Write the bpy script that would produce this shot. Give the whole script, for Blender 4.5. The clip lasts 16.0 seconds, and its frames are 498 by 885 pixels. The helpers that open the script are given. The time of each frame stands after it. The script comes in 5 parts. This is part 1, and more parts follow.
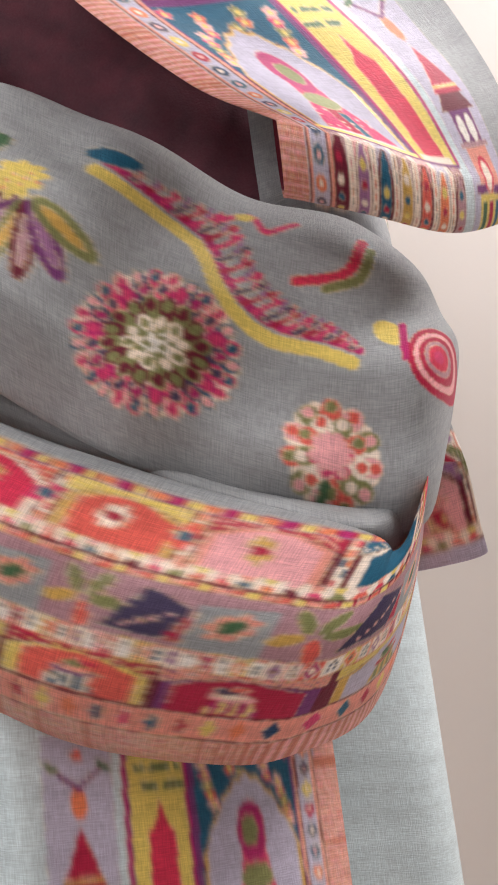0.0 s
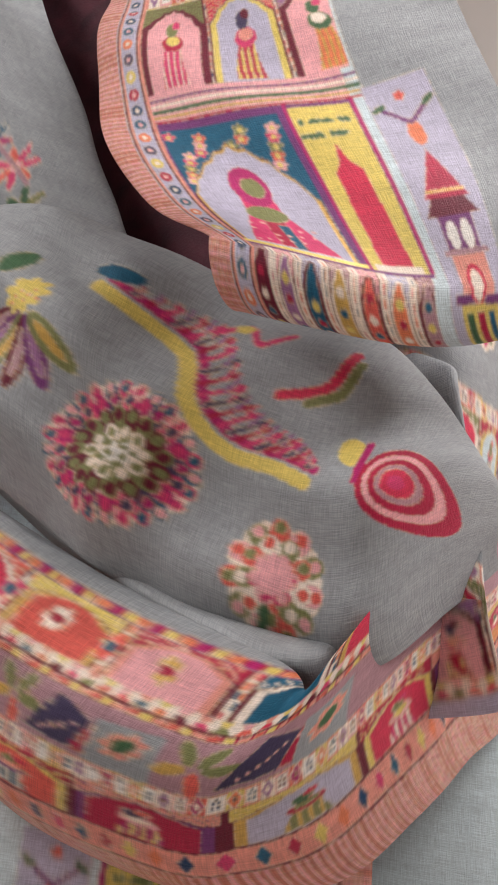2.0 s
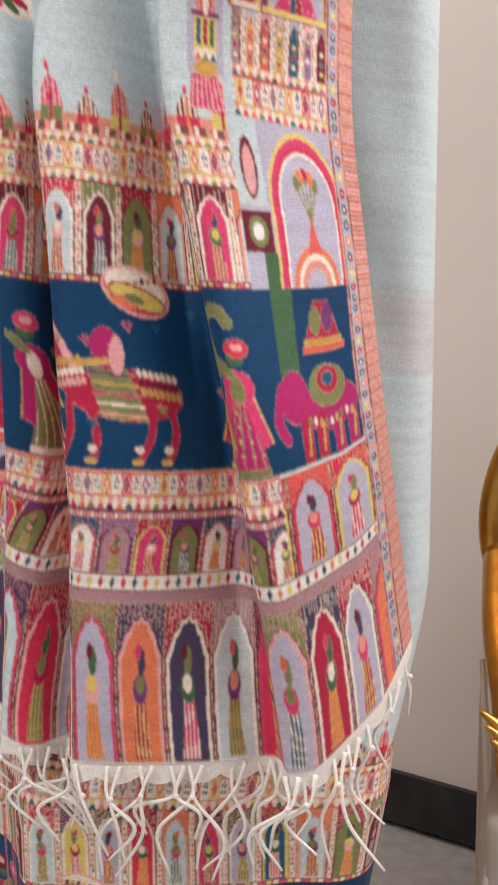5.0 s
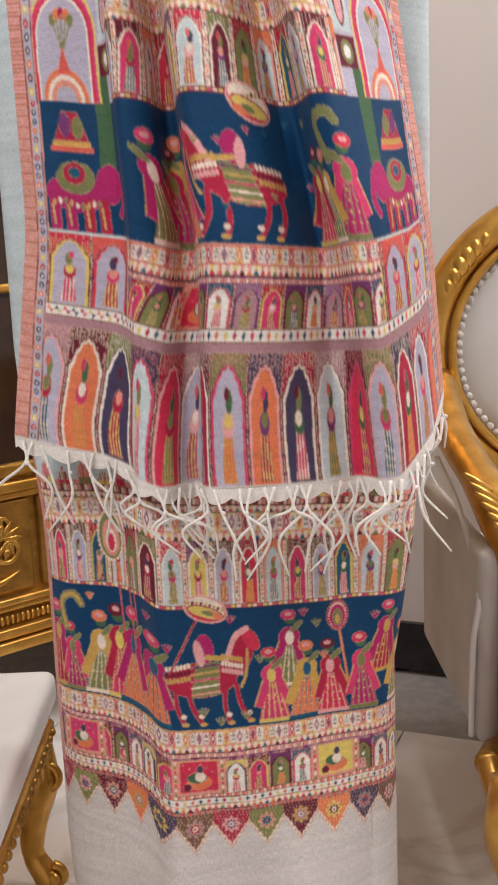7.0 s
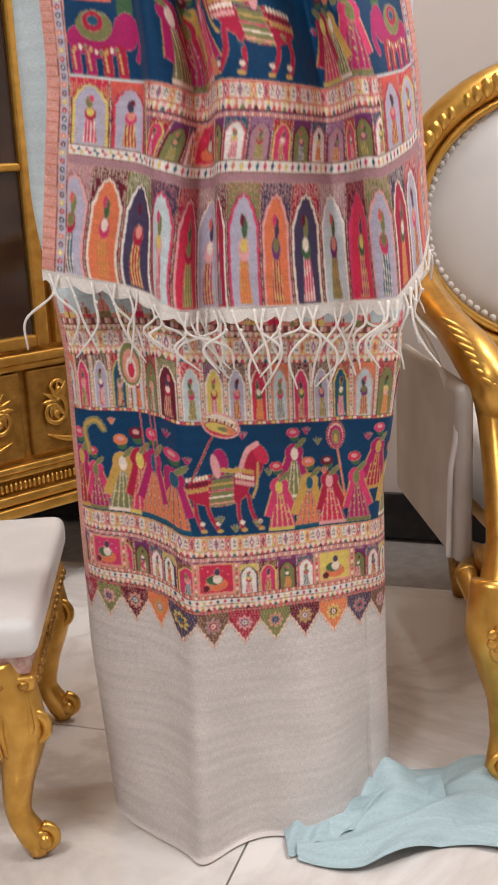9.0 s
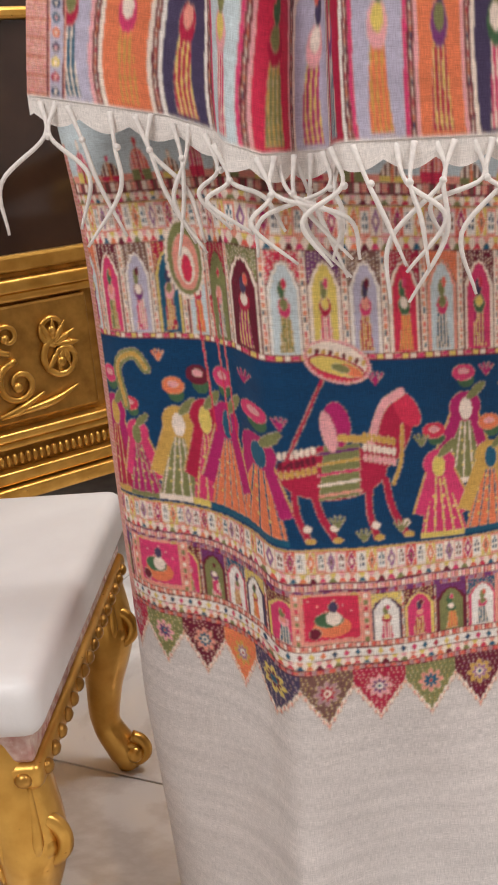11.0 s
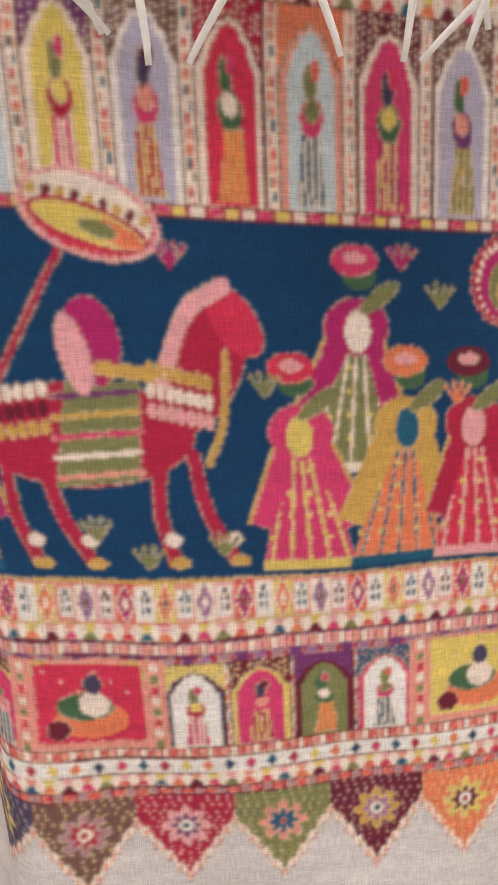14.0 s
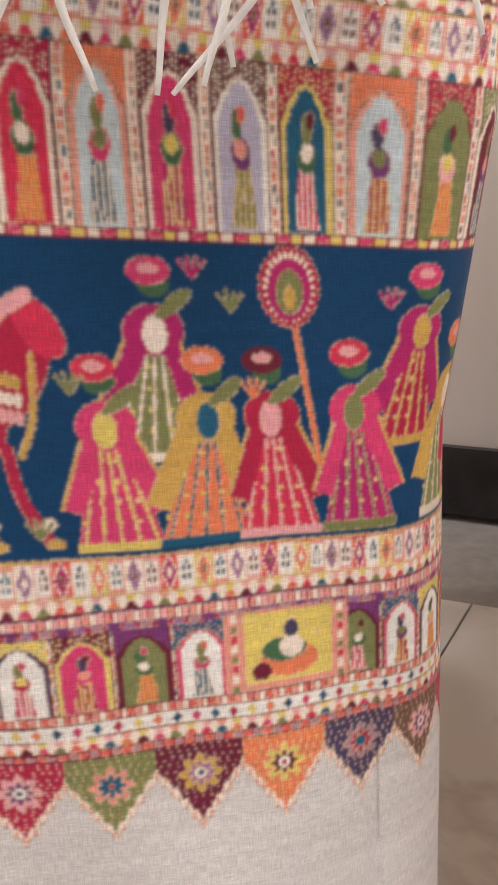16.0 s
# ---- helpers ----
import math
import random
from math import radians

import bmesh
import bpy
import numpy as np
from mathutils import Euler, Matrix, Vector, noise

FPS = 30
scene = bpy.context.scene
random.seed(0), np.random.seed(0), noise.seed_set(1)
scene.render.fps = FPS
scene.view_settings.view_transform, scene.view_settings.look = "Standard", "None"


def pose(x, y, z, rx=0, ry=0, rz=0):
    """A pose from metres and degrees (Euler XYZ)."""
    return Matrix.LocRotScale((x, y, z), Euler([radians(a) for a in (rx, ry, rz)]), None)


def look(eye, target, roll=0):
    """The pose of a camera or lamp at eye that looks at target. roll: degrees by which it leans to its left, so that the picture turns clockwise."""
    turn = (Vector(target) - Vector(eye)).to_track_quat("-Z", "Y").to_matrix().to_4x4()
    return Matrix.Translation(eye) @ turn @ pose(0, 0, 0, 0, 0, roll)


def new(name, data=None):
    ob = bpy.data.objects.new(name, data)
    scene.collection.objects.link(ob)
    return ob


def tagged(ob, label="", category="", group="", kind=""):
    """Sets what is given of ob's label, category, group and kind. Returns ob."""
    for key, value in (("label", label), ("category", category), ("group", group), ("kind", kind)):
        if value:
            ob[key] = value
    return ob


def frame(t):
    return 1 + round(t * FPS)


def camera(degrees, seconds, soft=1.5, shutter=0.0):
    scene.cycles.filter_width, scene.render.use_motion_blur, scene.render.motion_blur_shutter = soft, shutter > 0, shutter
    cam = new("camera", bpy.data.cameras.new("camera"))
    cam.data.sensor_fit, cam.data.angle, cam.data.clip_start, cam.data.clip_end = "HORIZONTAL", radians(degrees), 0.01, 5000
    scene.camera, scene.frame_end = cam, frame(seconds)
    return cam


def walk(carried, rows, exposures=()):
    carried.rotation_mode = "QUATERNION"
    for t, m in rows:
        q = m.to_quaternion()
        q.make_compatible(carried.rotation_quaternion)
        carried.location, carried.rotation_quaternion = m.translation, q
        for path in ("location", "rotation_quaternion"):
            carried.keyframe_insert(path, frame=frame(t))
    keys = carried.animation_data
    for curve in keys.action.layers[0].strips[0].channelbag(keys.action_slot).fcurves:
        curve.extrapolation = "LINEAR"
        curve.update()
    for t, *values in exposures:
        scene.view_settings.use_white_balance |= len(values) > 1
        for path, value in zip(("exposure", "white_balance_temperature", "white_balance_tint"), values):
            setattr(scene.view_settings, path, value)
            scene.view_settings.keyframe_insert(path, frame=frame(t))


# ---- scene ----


# camera and its walk
cam = camera(27.0, 16.0, soft=2.0)
PATH = [
    (0, (0.194, -0.358, 1.264), (0.136, 1.613, 1.6), -7.2),
    (0.5, (0.218, -0.335, 1.257), (0.01, 1.613, 1.657), -6.4),
    (1, (0.254, -0.284, 1.275), (-0.155, 1.591, 1.838), -3.9),
    (1.5, (0.272, -0.272, 1.266), (-0.25, 1.527, 1.966), -2.7),
    (2, (0.331, -0.317, 1.265), (-0.481, 1.425, 1.819), 1.8),
    (2.5, (0.419, -0.374, 1.227), (-0.571, 1.322, 1.602), 4.5),
    (3, (0.458, -0.437, 1.164), (-0.585, 1.253, 1.4), 4.5),
    (3.5, (0.406, -0.497, 1.103), (-0.515, 1.278, 1.126), 3.0),
    (4, (0.362, -0.555, 1.04), (-0.413, 1.281, 0.874), 1.2),
    (4.5, (0.332, -0.629, 1.001), (-0.257, 1.266, 0.754), 0.2),
    (5, (0.282, -0.704, 0.967), (-0.115, 1.231, 0.656), -0.5),
    (5.2, (0.248, -0.725, 0.953), (-0.067, 1.223, 0.629), -0.9),
    (7.3, (0.012, -0.997, 0.83), (0.078, 0.964, 0.441), -2.2),
    (7.5, (-0.004, -1.028, 0.825), (0.093, 0.929, 0.427), -2.1),
    (8, (-0.021, -1.061, 0.818), (0.127, 0.886, 0.384), -1.6),
    (8.5, (-0.043, -1.077, 0.8), (0.124, 0.86, 0.334), -1.8),
    (9, (-0.047, -1.073, 0.754), (0.094, 0.858, 0.253), -2.7),
    (9.5, (-0.03, -1.008, 0.723), (0.07, 0.91, 0.166), -3.6),
    (10, (-0.029, -0.93, 0.718), (0.02, 0.97, 0.098), -3.8),
    (10.2, (-0.027, -0.874, 0.709), (-0.012, 1.017, 0.058), -3.9),
    (12.3, (0.026, -0.328, 0.557), (-0.267, 1.578, 0.025), -7.0),
    (12.5, (0.032, -0.315, 0.552), (-0.258, 1.59, 0.016), -6.9),
    (13, (0.062, -0.298, 0.535), (-0.225, 1.604, -0.012), -5.7),
    (13.5, (0.088, -0.294, 0.527), (-0.183, 1.6, -0.056), -3.9),
    (14, (0.094, -0.317, 0.526), (-0.171, 1.566, -0.094), -2.5),
    (14.5, (0.1, -0.341, 0.529), (-0.141, 1.542, -0.101), -2.3),
    (15, (0.132, -0.34, 0.525), (-0.1, 1.548, -0.092), -3.0),
    (15.5, (0.153, -0.344, 0.522), (-0.017, 1.556, -0.078), -3.0),
    (16, (0.147, -0.352, 0.526), (0.003, 1.553, -0.064), -2.7),
]
walk(cam, [(t, look(eye, target, roll)) for t, eye, target, roll in PATH], [(0, -0.5), (1.0, -0.8), (2.2, -0.75), (3.2, -0.45), (4.0, -0.3), (7.3, -0.27), (10.2, -0.25), (12.3, -0.08), (16, 0.0)])

# light: a closed showroom, lit from overhead by area lights out of view
world = bpy.data.worlds.new("world")
scene.world = world
world.use_nodes = True
world.node_tree.nodes["Background"].inputs[0].default_value = (1.0, 0.96, 0.92, 1)
world.node_tree.nodes["Background"].inputs[1].default_value = 0.25


def area(name, place, target, sx, sy, watts, colour):
    d = bpy.data.lights.new(name, "AREA")
    d.shape, d.size, d.size_y, d.energy, d.color = "RECTANGLE", sx, sy, watts, colour
    ob = new(name, d)
    ob.matrix_world = look(place, target)
    return ob


area("overhead_light", (-0.9, -1.2, 2.62), (-0.5, -0.8, 0), 0.9, 0.7, 44, (1.0, 0.965, 0.96))
# two unseen fill lights, added to brighten the right wall and the armchair
area("overhead_light", (1.5, -0.5, 2.62), (1.1, -0.3, 0), 0.7, 0.7, 34, (1.0, 0.96, 0.95))
area("overhead_light", (0.9, 0.35, 2.62), (0.9, 0.45, 0), 0.5, 0.5, 26, (1.0, 0.96, 0.95))


# materials
def lin(c):
    return tuple((x / 255 / 12.92 if x <= 10 else ((x / 255 + 0.055) / 1.055) ** 2.4) for x in c)


def base_material(name, rough=0.5, metal=0.0):
    m = bpy.data.materials.new(name)
    m.use_nodes = True
    b = m.node_tree.nodes["Principled BSDF"]
    b.inputs["Roughness"].default_value, b.inputs["Metallic"].default_value = rough, metal
    return m, m.node_tree, b


def node(t, kind, **values):
    n = t.nodes.new(kind)
    for k, v in values.items():
        n.inputs[k.replace("_", " ")].default_value = v
    return n


def mix_colour(t, mode, fac, a, b):
    n = t.nodes.new("ShaderNodeMix")
    n.data_type, n.blend_type = "RGBA", mode
    for sock, val in ((n.inputs[0], fac), (n.inputs[6], a), (n.inputs[7], b)):
        if hasattr(val, "is_linked"):
            t.links.new(val, sock)
        else:
            sock.default_value = val
    return n.outputs[2]


def noisy(name, c1, c2, scale, rough, metal=0.0, bump=0.0, bump_scale=200.0, stretch=(1, 1, 1), detail=6.0):
    """A surface whose colour wanders between two tones, with fine relief."""
    m, t, b = base_material(name, rough, metal)
    co = t.nodes.new("ShaderNodeTexCoord")
    mp = node(t, "ShaderNodeMapping", Scale=stretch)
    t.links.new(co.outputs["Object"], mp.inputs[0])
    n1 = node(t, "ShaderNodeTexNoise", Scale=scale, Detail=detail)
    n2 = node(t, "ShaderNodeTexNoise", Scale=bump_scale, Detail=3.0)
    t.links.new(mp.outputs[0], n1.inputs["Vector"])
    t.links.new(mp.outputs[0], n2.inputs["Vector"])
    r = node(t, "ShaderNodeMapRange", From_Min=0.3, From_Max=0.7)
    t.links.new(n1.outputs[0], r.inputs[0])
    col = mix_colour(t, "MIX", r.outputs[0], (*c1, 1), (*c2, 1))
    t.links.new(col, b.inputs["Base Color"])
    rr = node(t, "ShaderNodeMapRange", To_Min=rough * 0.8, To_Max=min(1, rough * 1.25))
    t.links.new(n2.outputs[0], rr.inputs[0])
    t.links.new(rr.outputs[0], b.inputs["Roughness"])
    if bump:
        bp = node(t, "ShaderNodeBump", Strength=bump, Distance=0.001)
        t.links.new(n2.outputs[0], bp.inputs["Height"])
        t.links.new(bp.outputs[0], b.inputs["Normal"])
    return m


def cloth_material(name, satin=0.0):
    """Woven printed cloth: the print lies in the mesh's colours, its alpha is the gold thread; weave and slubs on top."""
    m, t, b = base_material(name, 0.62 - 0.2 * satin)
    at = t.nodes.new("ShaderNodeAttribute")
    at.attribute_name = "print"
    uv = t.nodes.new("ShaderNodeUVMap")
    fine = []
    for sc in ((160.0, 2600.0, 1.0), (2600.0, 160.0, 1.0)):
        mp = node(t, "ShaderNodeMapping", Scale=sc)
        n = node(t, "ShaderNodeTexNoise", Scale=1.0, Detail=1.0)
        t.links.new(uv.outputs[0], mp.inputs[0])
        t.links.new(mp.outputs[0], n.inputs["Vector"])
        fine.append(n.outputs[0])
    add = t.nodes.new("ShaderNodeMath")
    t.links.new(fine[0], add.inputs[0])
    t.links.new(fine[1], add.inputs[1])
    mp = node(t, "ShaderNodeMapping", Scale=(9.0, 130.0, 1.0))
    slub = node(t, "ShaderNodeTexNoise", Scale=1.0, Detail=5.0)
    t.links.new(uv.outputs[0], mp.inputs[0])
    t.links.new(mp.outputs[0], slub.inputs["Vector"])
    r1 = node(t, "ShaderNodeMapRange", From_Min=0.7, From_Max=1.3, To_Min=0.80, To_Max=1.14)
    t.links.new(add.outputs[0], r1.inputs[0])
    r2 = node(t, "ShaderNodeMapRange", From_Min=0.3, From_Max=0.7, To_Min=0.9, To_Max=1.06)
    t.links.new(slub.outputs[0], r2.inputs[0])
    mul = node(t, "ShaderNodeMath")
    mul.operation = "MULTIPLY"
    t.links.new(r1.outputs[0], mul.inputs[0])
    t.links.new(r2.outputs[0], mul.inputs[1])
    tone = t.nodes.new("ShaderNodeCombineColor")
    for k in range(3):
        t.links.new(mul.outputs[0], tone.inputs[k])
    col = mix_colour(t, "MULTIPLY", 1.0, at.outputs["Color"], tone.outputs[0])
    t.links.new(col, b.inputs["Base Color"])
    met = node(t, "ShaderNodeMath")
    met.operation = "MULTIPLY"
    met.inputs[1].default_value = 0.75
    t.links.new(at.outputs["Alpha"], met.inputs[0])
    t.links.new(met.outputs[0], b.inputs["Metallic"])
    rg = node(t, "ShaderNodeMapRange", To_Min=0.62 - 0.2 * satin, To_Max=0.33)
    t.links.new(at.outputs["Alpha"], rg.inputs[0])
    t.links.new(rg.outputs[0], b.inputs["Roughness"])
    b.inputs["Specular IOR Level"].default_value = 0.22 + 0.4 * satin
    b.inputs["Sheen Weight"].default_value = 0.04
    b.inputs["Sheen Roughness"].default_value = 0.4
    bp = node(t, "ShaderNodeBump", Strength=0.35, Distance=0.0006)
    t.links.new(add.outputs[0], bp.inputs["Height"])
    t.links.new(bp.outputs[0], b.inputs["Normal"])
    return m


CLOTH = cloth_material("woven_print")
SATIN = cloth_material("satin_weave", 0.8)
GOLD = noisy("gold_leaf", (0.72, 0.42, 0.10), (0.52, 0.27, 0.05), 30, 0.30, 0.85, 0.25, 160)
# darker copy of the gilt, shade in its colour: body, drawers, back legs, bead trim
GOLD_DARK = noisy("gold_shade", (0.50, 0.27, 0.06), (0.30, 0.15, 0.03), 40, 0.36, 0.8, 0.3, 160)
WHITE_LEATHER = noisy("white_leather", (0.80, 0.79, 0.78), (0.70, 0.68, 0.67), 7, 0.42, 0, 0.15, 350)
GREY_VELVET = noisy("pale_velvet", (0.62, 0.58, 0.54), (0.50, 0.46, 0.43), 12, 0.85, 0, 0.2, 500)
WALL = noisy("wall_paint", (0.82, 0.77, 0.745), (0.79, 0.74, 0.71), 2, 0.75, 0, 0.06, 300)
CEIL = noisy("ceiling_paint", (0.8, 0.79, 0.77), (0.77, 0.76, 0.74), 2, 0.8)
BLACK = noisy("black_stone", (0.012, 0.011, 0.012), (0.03, 0.028, 0.03), 20, 0.18)
THREAD = noisy("white_thread", (0.86, 0.82, 0.77), (0.74, 0.70, 0.66), 300, 0.7, 0, 0.4, 1500)
DARK_GLASS = noisy("dark_glass", (0.05, 0.025, 0.015), (0.02, 0.01, 0.008), 6, 0.07)
MAROON = noisy("maroon_fold_shade", (0.10, 0.015, 0.03), (0.05, 0.008, 0.018), 60, 0.8, 0, 0.3, 900)
JEWEL = noisy("mosaic_inlay", (0.65, 0.50, 0.42), (0.35, 0.12, 0.10), 90, 0.25, 0.1, 0.5, 120)


def marble():
    m, t, b = base_material("white_marble", 0.12)
    co = t.nodes.new("ShaderNodeTexCoord")
    n = node(t, "ShaderNodeTexNoise", Scale=2.2, Detail=9.0, Roughness=0.6, Distortion=1.6)
    info = t.nodes.new("ShaderNodeObjectInfo")
    off = t.nodes.new("ShaderNodeVectorMath")
    off.operation = "ADD"
    sc = t.nodes.new("ShaderNodeMath")
    sc.operation = "MULTIPLY"
    sc.inputs[1].default_value = 30
    t.links.new(info.outputs["Random"], sc.inputs[0])
    t.links.new(co.outputs["Object"], off.inputs[0])
    t.links.new(sc.outputs[0], off.inputs[1])
    t.links.new(off.outputs[0], n.inputs["Vector"])
    r = t.nodes.new("ShaderNodeValToRGB")
    e = r.color_ramp.elements
    e[0].position, e[0].color = 0.40, (0.74, 0.71, 0.68, 1)
    e[1].position, e[1].color = 0.56, (0.74, 0.72, 0.70, 1)
    v = r.color_ramp.elements.new(0.485)
    v.color = (0.60, 0.56, 0.53, 1)
    t.links.new(n.outputs[0], r.inputs[0])
    t.links.new(r.outputs[0], b.inputs["Base Color"])
    return m


MARBLE = marble()
GROUT = noisy("grout", (0.34, 0.32, 0.30), (0.26, 0.24, 0.23), 40, 0.8)


# mesh helpers
def link_mesh(name, me, mat, parent=None, label="", smooth=True):
    me.materials.append(mat)
    if smooth:
        me.shade_smooth()
    ob = new(name, me)
    if parent is not None:
        ob.parent = parent
    if label:
        tagged(ob, label)
    return ob


def part(name, bm, mat, parent=None, label="", smooth=True):
    me = bpy.data.meshes.new(name)
    bmesh.ops.recalc_face_normals(bm, faces=bm.faces)
    bm.to_mesh(me)
    bm.free()
    return link_mesh(name, me, mat, parent, label, smooth)


def thing(name, label, category, place=(0, 0, 0), group="", kind=""):
    ob = new(name)
    ob.location = place
    return tagged(ob, label, category, group, kind)


def box(bm, x0, x1, y0, y1, z0, z1, bevel=0.0, seg=2):
    r = bmesh.ops.create_cube(bm, size=1)
    bmesh.ops.transform(bm, matrix=Matrix.LocRotScale(((x0 + x1) / 2, (y0 + y1) / 2, (z0 + z1) / 2), None, (x1 - x0, y1 - y0, z1 - z0)), verts=r["verts"])
    if bevel:
        es = list({e for v in r["verts"] for e in v.link_edges})
        bmesh.ops.bevel(bm, geom=es, offset=bevel, segments=seg, affect="EDGES", profile=0.5)
    return bm


def sphere(bm, c, r, seg=16, rings=10):
    m = Matrix.LocRotScale(c, None, r if hasattr(r, "__len__") else (r, r, r))
    bmesh.ops.create_uvsphere(bm, u_segments=seg, v_segments=rings, radius=1, matrix=m)


def smooth_path(points, n):
    """Points along a Catmull-Rom curve through the given ones."""
    p = np.array(points, float)
    p = np.vstack([2 * p[0] - p[1], p, 2 * p[-1] - p[-2]])
    s = np.linspace(0, len(points) - 1, n)
    i = np.minimum(s.astype(int), len(points) - 2)
    f = (s - i)[:, None]
    a, b, c, d = p[i], p[i + 1], p[i + 2], p[i + 3]
    return 0.5 * (2 * b + (c - a) * f + (2 * a - 5 * b + 4 * c - d) * f ** 2 + (3 * b - a - 3 * c + d) * f ** 3)


def even_path(points, n):
    """The same curve with evenly spaced points."""
    P = smooth_path(points, n * 3)
    s = np.concatenate([[0], np.cumsum(np.linalg.norm(np.diff(P, axis=0), axis=1))])
    t = np.linspace(0, s[-1], n)
    return np.stack([np.interp(t, s, P[:, k]) for k in range(P.shape[1])], -1)


def tube(bm, points, radii, n=40, seg=10, flat=1.0, up=(0, 1, 0)):
    """A swept rod along points with changing radius; flat squeezes it along up."""
    P = smooth_path(points, n)
    R = np.interp(np.linspace(0, 1, n), np.linspace(0, 1, len(radii)), radii)
    T = np.gradient(P, axis=0)
    rings = []
    for k in range(n):
        t = Vector(T[k]).normalized()
        u = Vector(up)
        s = t.cross(u)
        s = s.normalized() if s.length > 1e-5 else Vector((1, 0, 0))
        w = s.cross(t).normalized()
        rings.append([bm.verts.new(Vector(P[k]) + float(R[k]) * (math.cos(a) * s + flat * math.sin(a) * w)) for a in (2 * math.pi * j / seg for j in range(seg))])
    for a, b in zip(rings, rings[1:]):
        for j in range(seg):
            bm.faces.new((a[j], a[(j + 1) % seg], b[(j + 1) % seg], b[j]))
    bm.faces.new(rings[0])
    bm.faces.new(rings[-1][::-1])
    return bm


def stitched(C, seed, amount=0.45):
    """Outlines of pale and gold thread round the motifs, broken as hand-set stitches are, and a thready unevenness inside them."""
    r = np.random.RandomState(seed)
    L = C[..., :3]
    step = np.zeros(L.shape[:2])
    step[:, 1:] = np.abs(L[:, 1:] - L[:, :-1]).sum(-1)
    step[1:] = np.maximum(step[1:], np.abs(L[1:] - L[:-1]).sum(-1))
    dots = r.rand(*step.shape)
    dots = (dots + np.roll(dots, 1, 1)) / 2
    edge = (step > 0.36) & (dots > 0.42)
    tone = np.where((r.rand(*step.shape) < 0.5)[..., None], np.array((0.80, 0.70, 0.56)), np.array((0.70, 0.50, 0.24)))
    C = C.copy()
    C[edge, :3] = C[edge, :3] * (1 - amount) + tone[edge] * amount
    C[edge, 3] = np.maximum(C[edge, 3], 0.4)
    g = r.rand(*step.shape)
    g = (g + np.roll(g, 1, 1) + np.roll(g, 2, 1)) / 3
    C[..., :3] *= (0.86 + 0.28 * g)[..., None]
    return C


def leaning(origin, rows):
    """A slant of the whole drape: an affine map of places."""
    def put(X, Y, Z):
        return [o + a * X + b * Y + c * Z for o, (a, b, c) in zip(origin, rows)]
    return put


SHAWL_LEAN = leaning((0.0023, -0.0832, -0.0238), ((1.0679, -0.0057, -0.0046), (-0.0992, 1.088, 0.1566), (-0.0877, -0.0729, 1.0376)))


def cloth_grid(name, X, Y, Z, U, V, C, mat, parent, label="", thick=0.0):
    """A sheet of cloth from grids of places, cloth coordinates and colours."""
    nv, nu = X.shape
    for ax in (0, 1):       # dyes bleed a little into the weave
        E = np.concatenate([np.take(C, [0], ax), C, np.take(C, [-1], ax)], ax)
        n = C.shape[ax]
        C = 0.20 * np.take(E, range(n), ax) + 0.60 * C + 0.20 * np.take(E, range(2, n + 2), ax)
    me = bpy.data.meshes.new(name)
    idx = np.arange(nv * nu).reshape(nv, nu)
    q = np.stack([idx[:-1, :-1], idx[:-1, 1:], idx[1:, 1:], idx[1:, :-1]], -1).reshape(-1, 4)
    me.vertices.add(nv * nu)
    me.vertices.foreach_set("co", np.stack([X, Y, Z], -1).astype(np.float32).ravel())
    me.loops.add(q.size)
    me.loops.foreach_set("vertex_index", q.astype(np.int32).ravel())
    me.polygons.add(len(q))
    me.polygons.foreach_set("loop_start", (np.arange(len(q)) * 4).astype(np.int32))
    me.polygons.foreach_set("loop_total", np.full(len(q), 4, np.int32))
    uv = me.uv_layers.new(name="UVMap")
    UV = np.stack([U, V], -1).reshape(-1, 2)[q.ravel()]
    uv.data.foreach_set("uv", UV.astype(np.float32).ravel())
    at = me.color_attributes.new("print", "FLOAT_COLOR", "POINT")
    at.data.foreach_set("color", C.reshape(-1, 4).astype(np.float32).ravel())
    me.update(calc_edges=True)
    me.validate()
    return link_mesh(name, me, mat, parent, label)


# the print: a painter that lays motifs on a grid of cloth coordinates, in metres
# the greyer shawl ground is the pale one with the swags' shade mixed in
INK = {k: lin(v) for k, v in dict(
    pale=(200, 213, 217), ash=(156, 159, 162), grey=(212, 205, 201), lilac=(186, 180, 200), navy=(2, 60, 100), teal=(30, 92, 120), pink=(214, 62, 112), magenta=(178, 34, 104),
    red=(210, 50, 82), crimson=(178, 32, 68), maroon=(108, 26, 48), cream=(240, 224, 210), salmon=(228, 150, 134), orange=(228, 126, 86), copper=(196, 116, 94),
    coral=(222, 96, 84), yellow=(224, 200, 106), gold=(206, 164, 84), olive=(128, 130, 82), green=(70, 104, 72), purple=(120, 58, 116), violet=(158, 108, 150),
    white=(238, 232, 226), brown=(120, 84, 76), rose=(232, 166, 170), dusk=(72, 62, 92), mauve=(176, 134, 142)).items()}


def pick(names, k):
    """The colour of cell k out of a row of ink names, for a whole grid of cells."""
    table = np.array([INK[n] for n in names.split()])
    return table[np.mod(k.astype(int), len(table))]


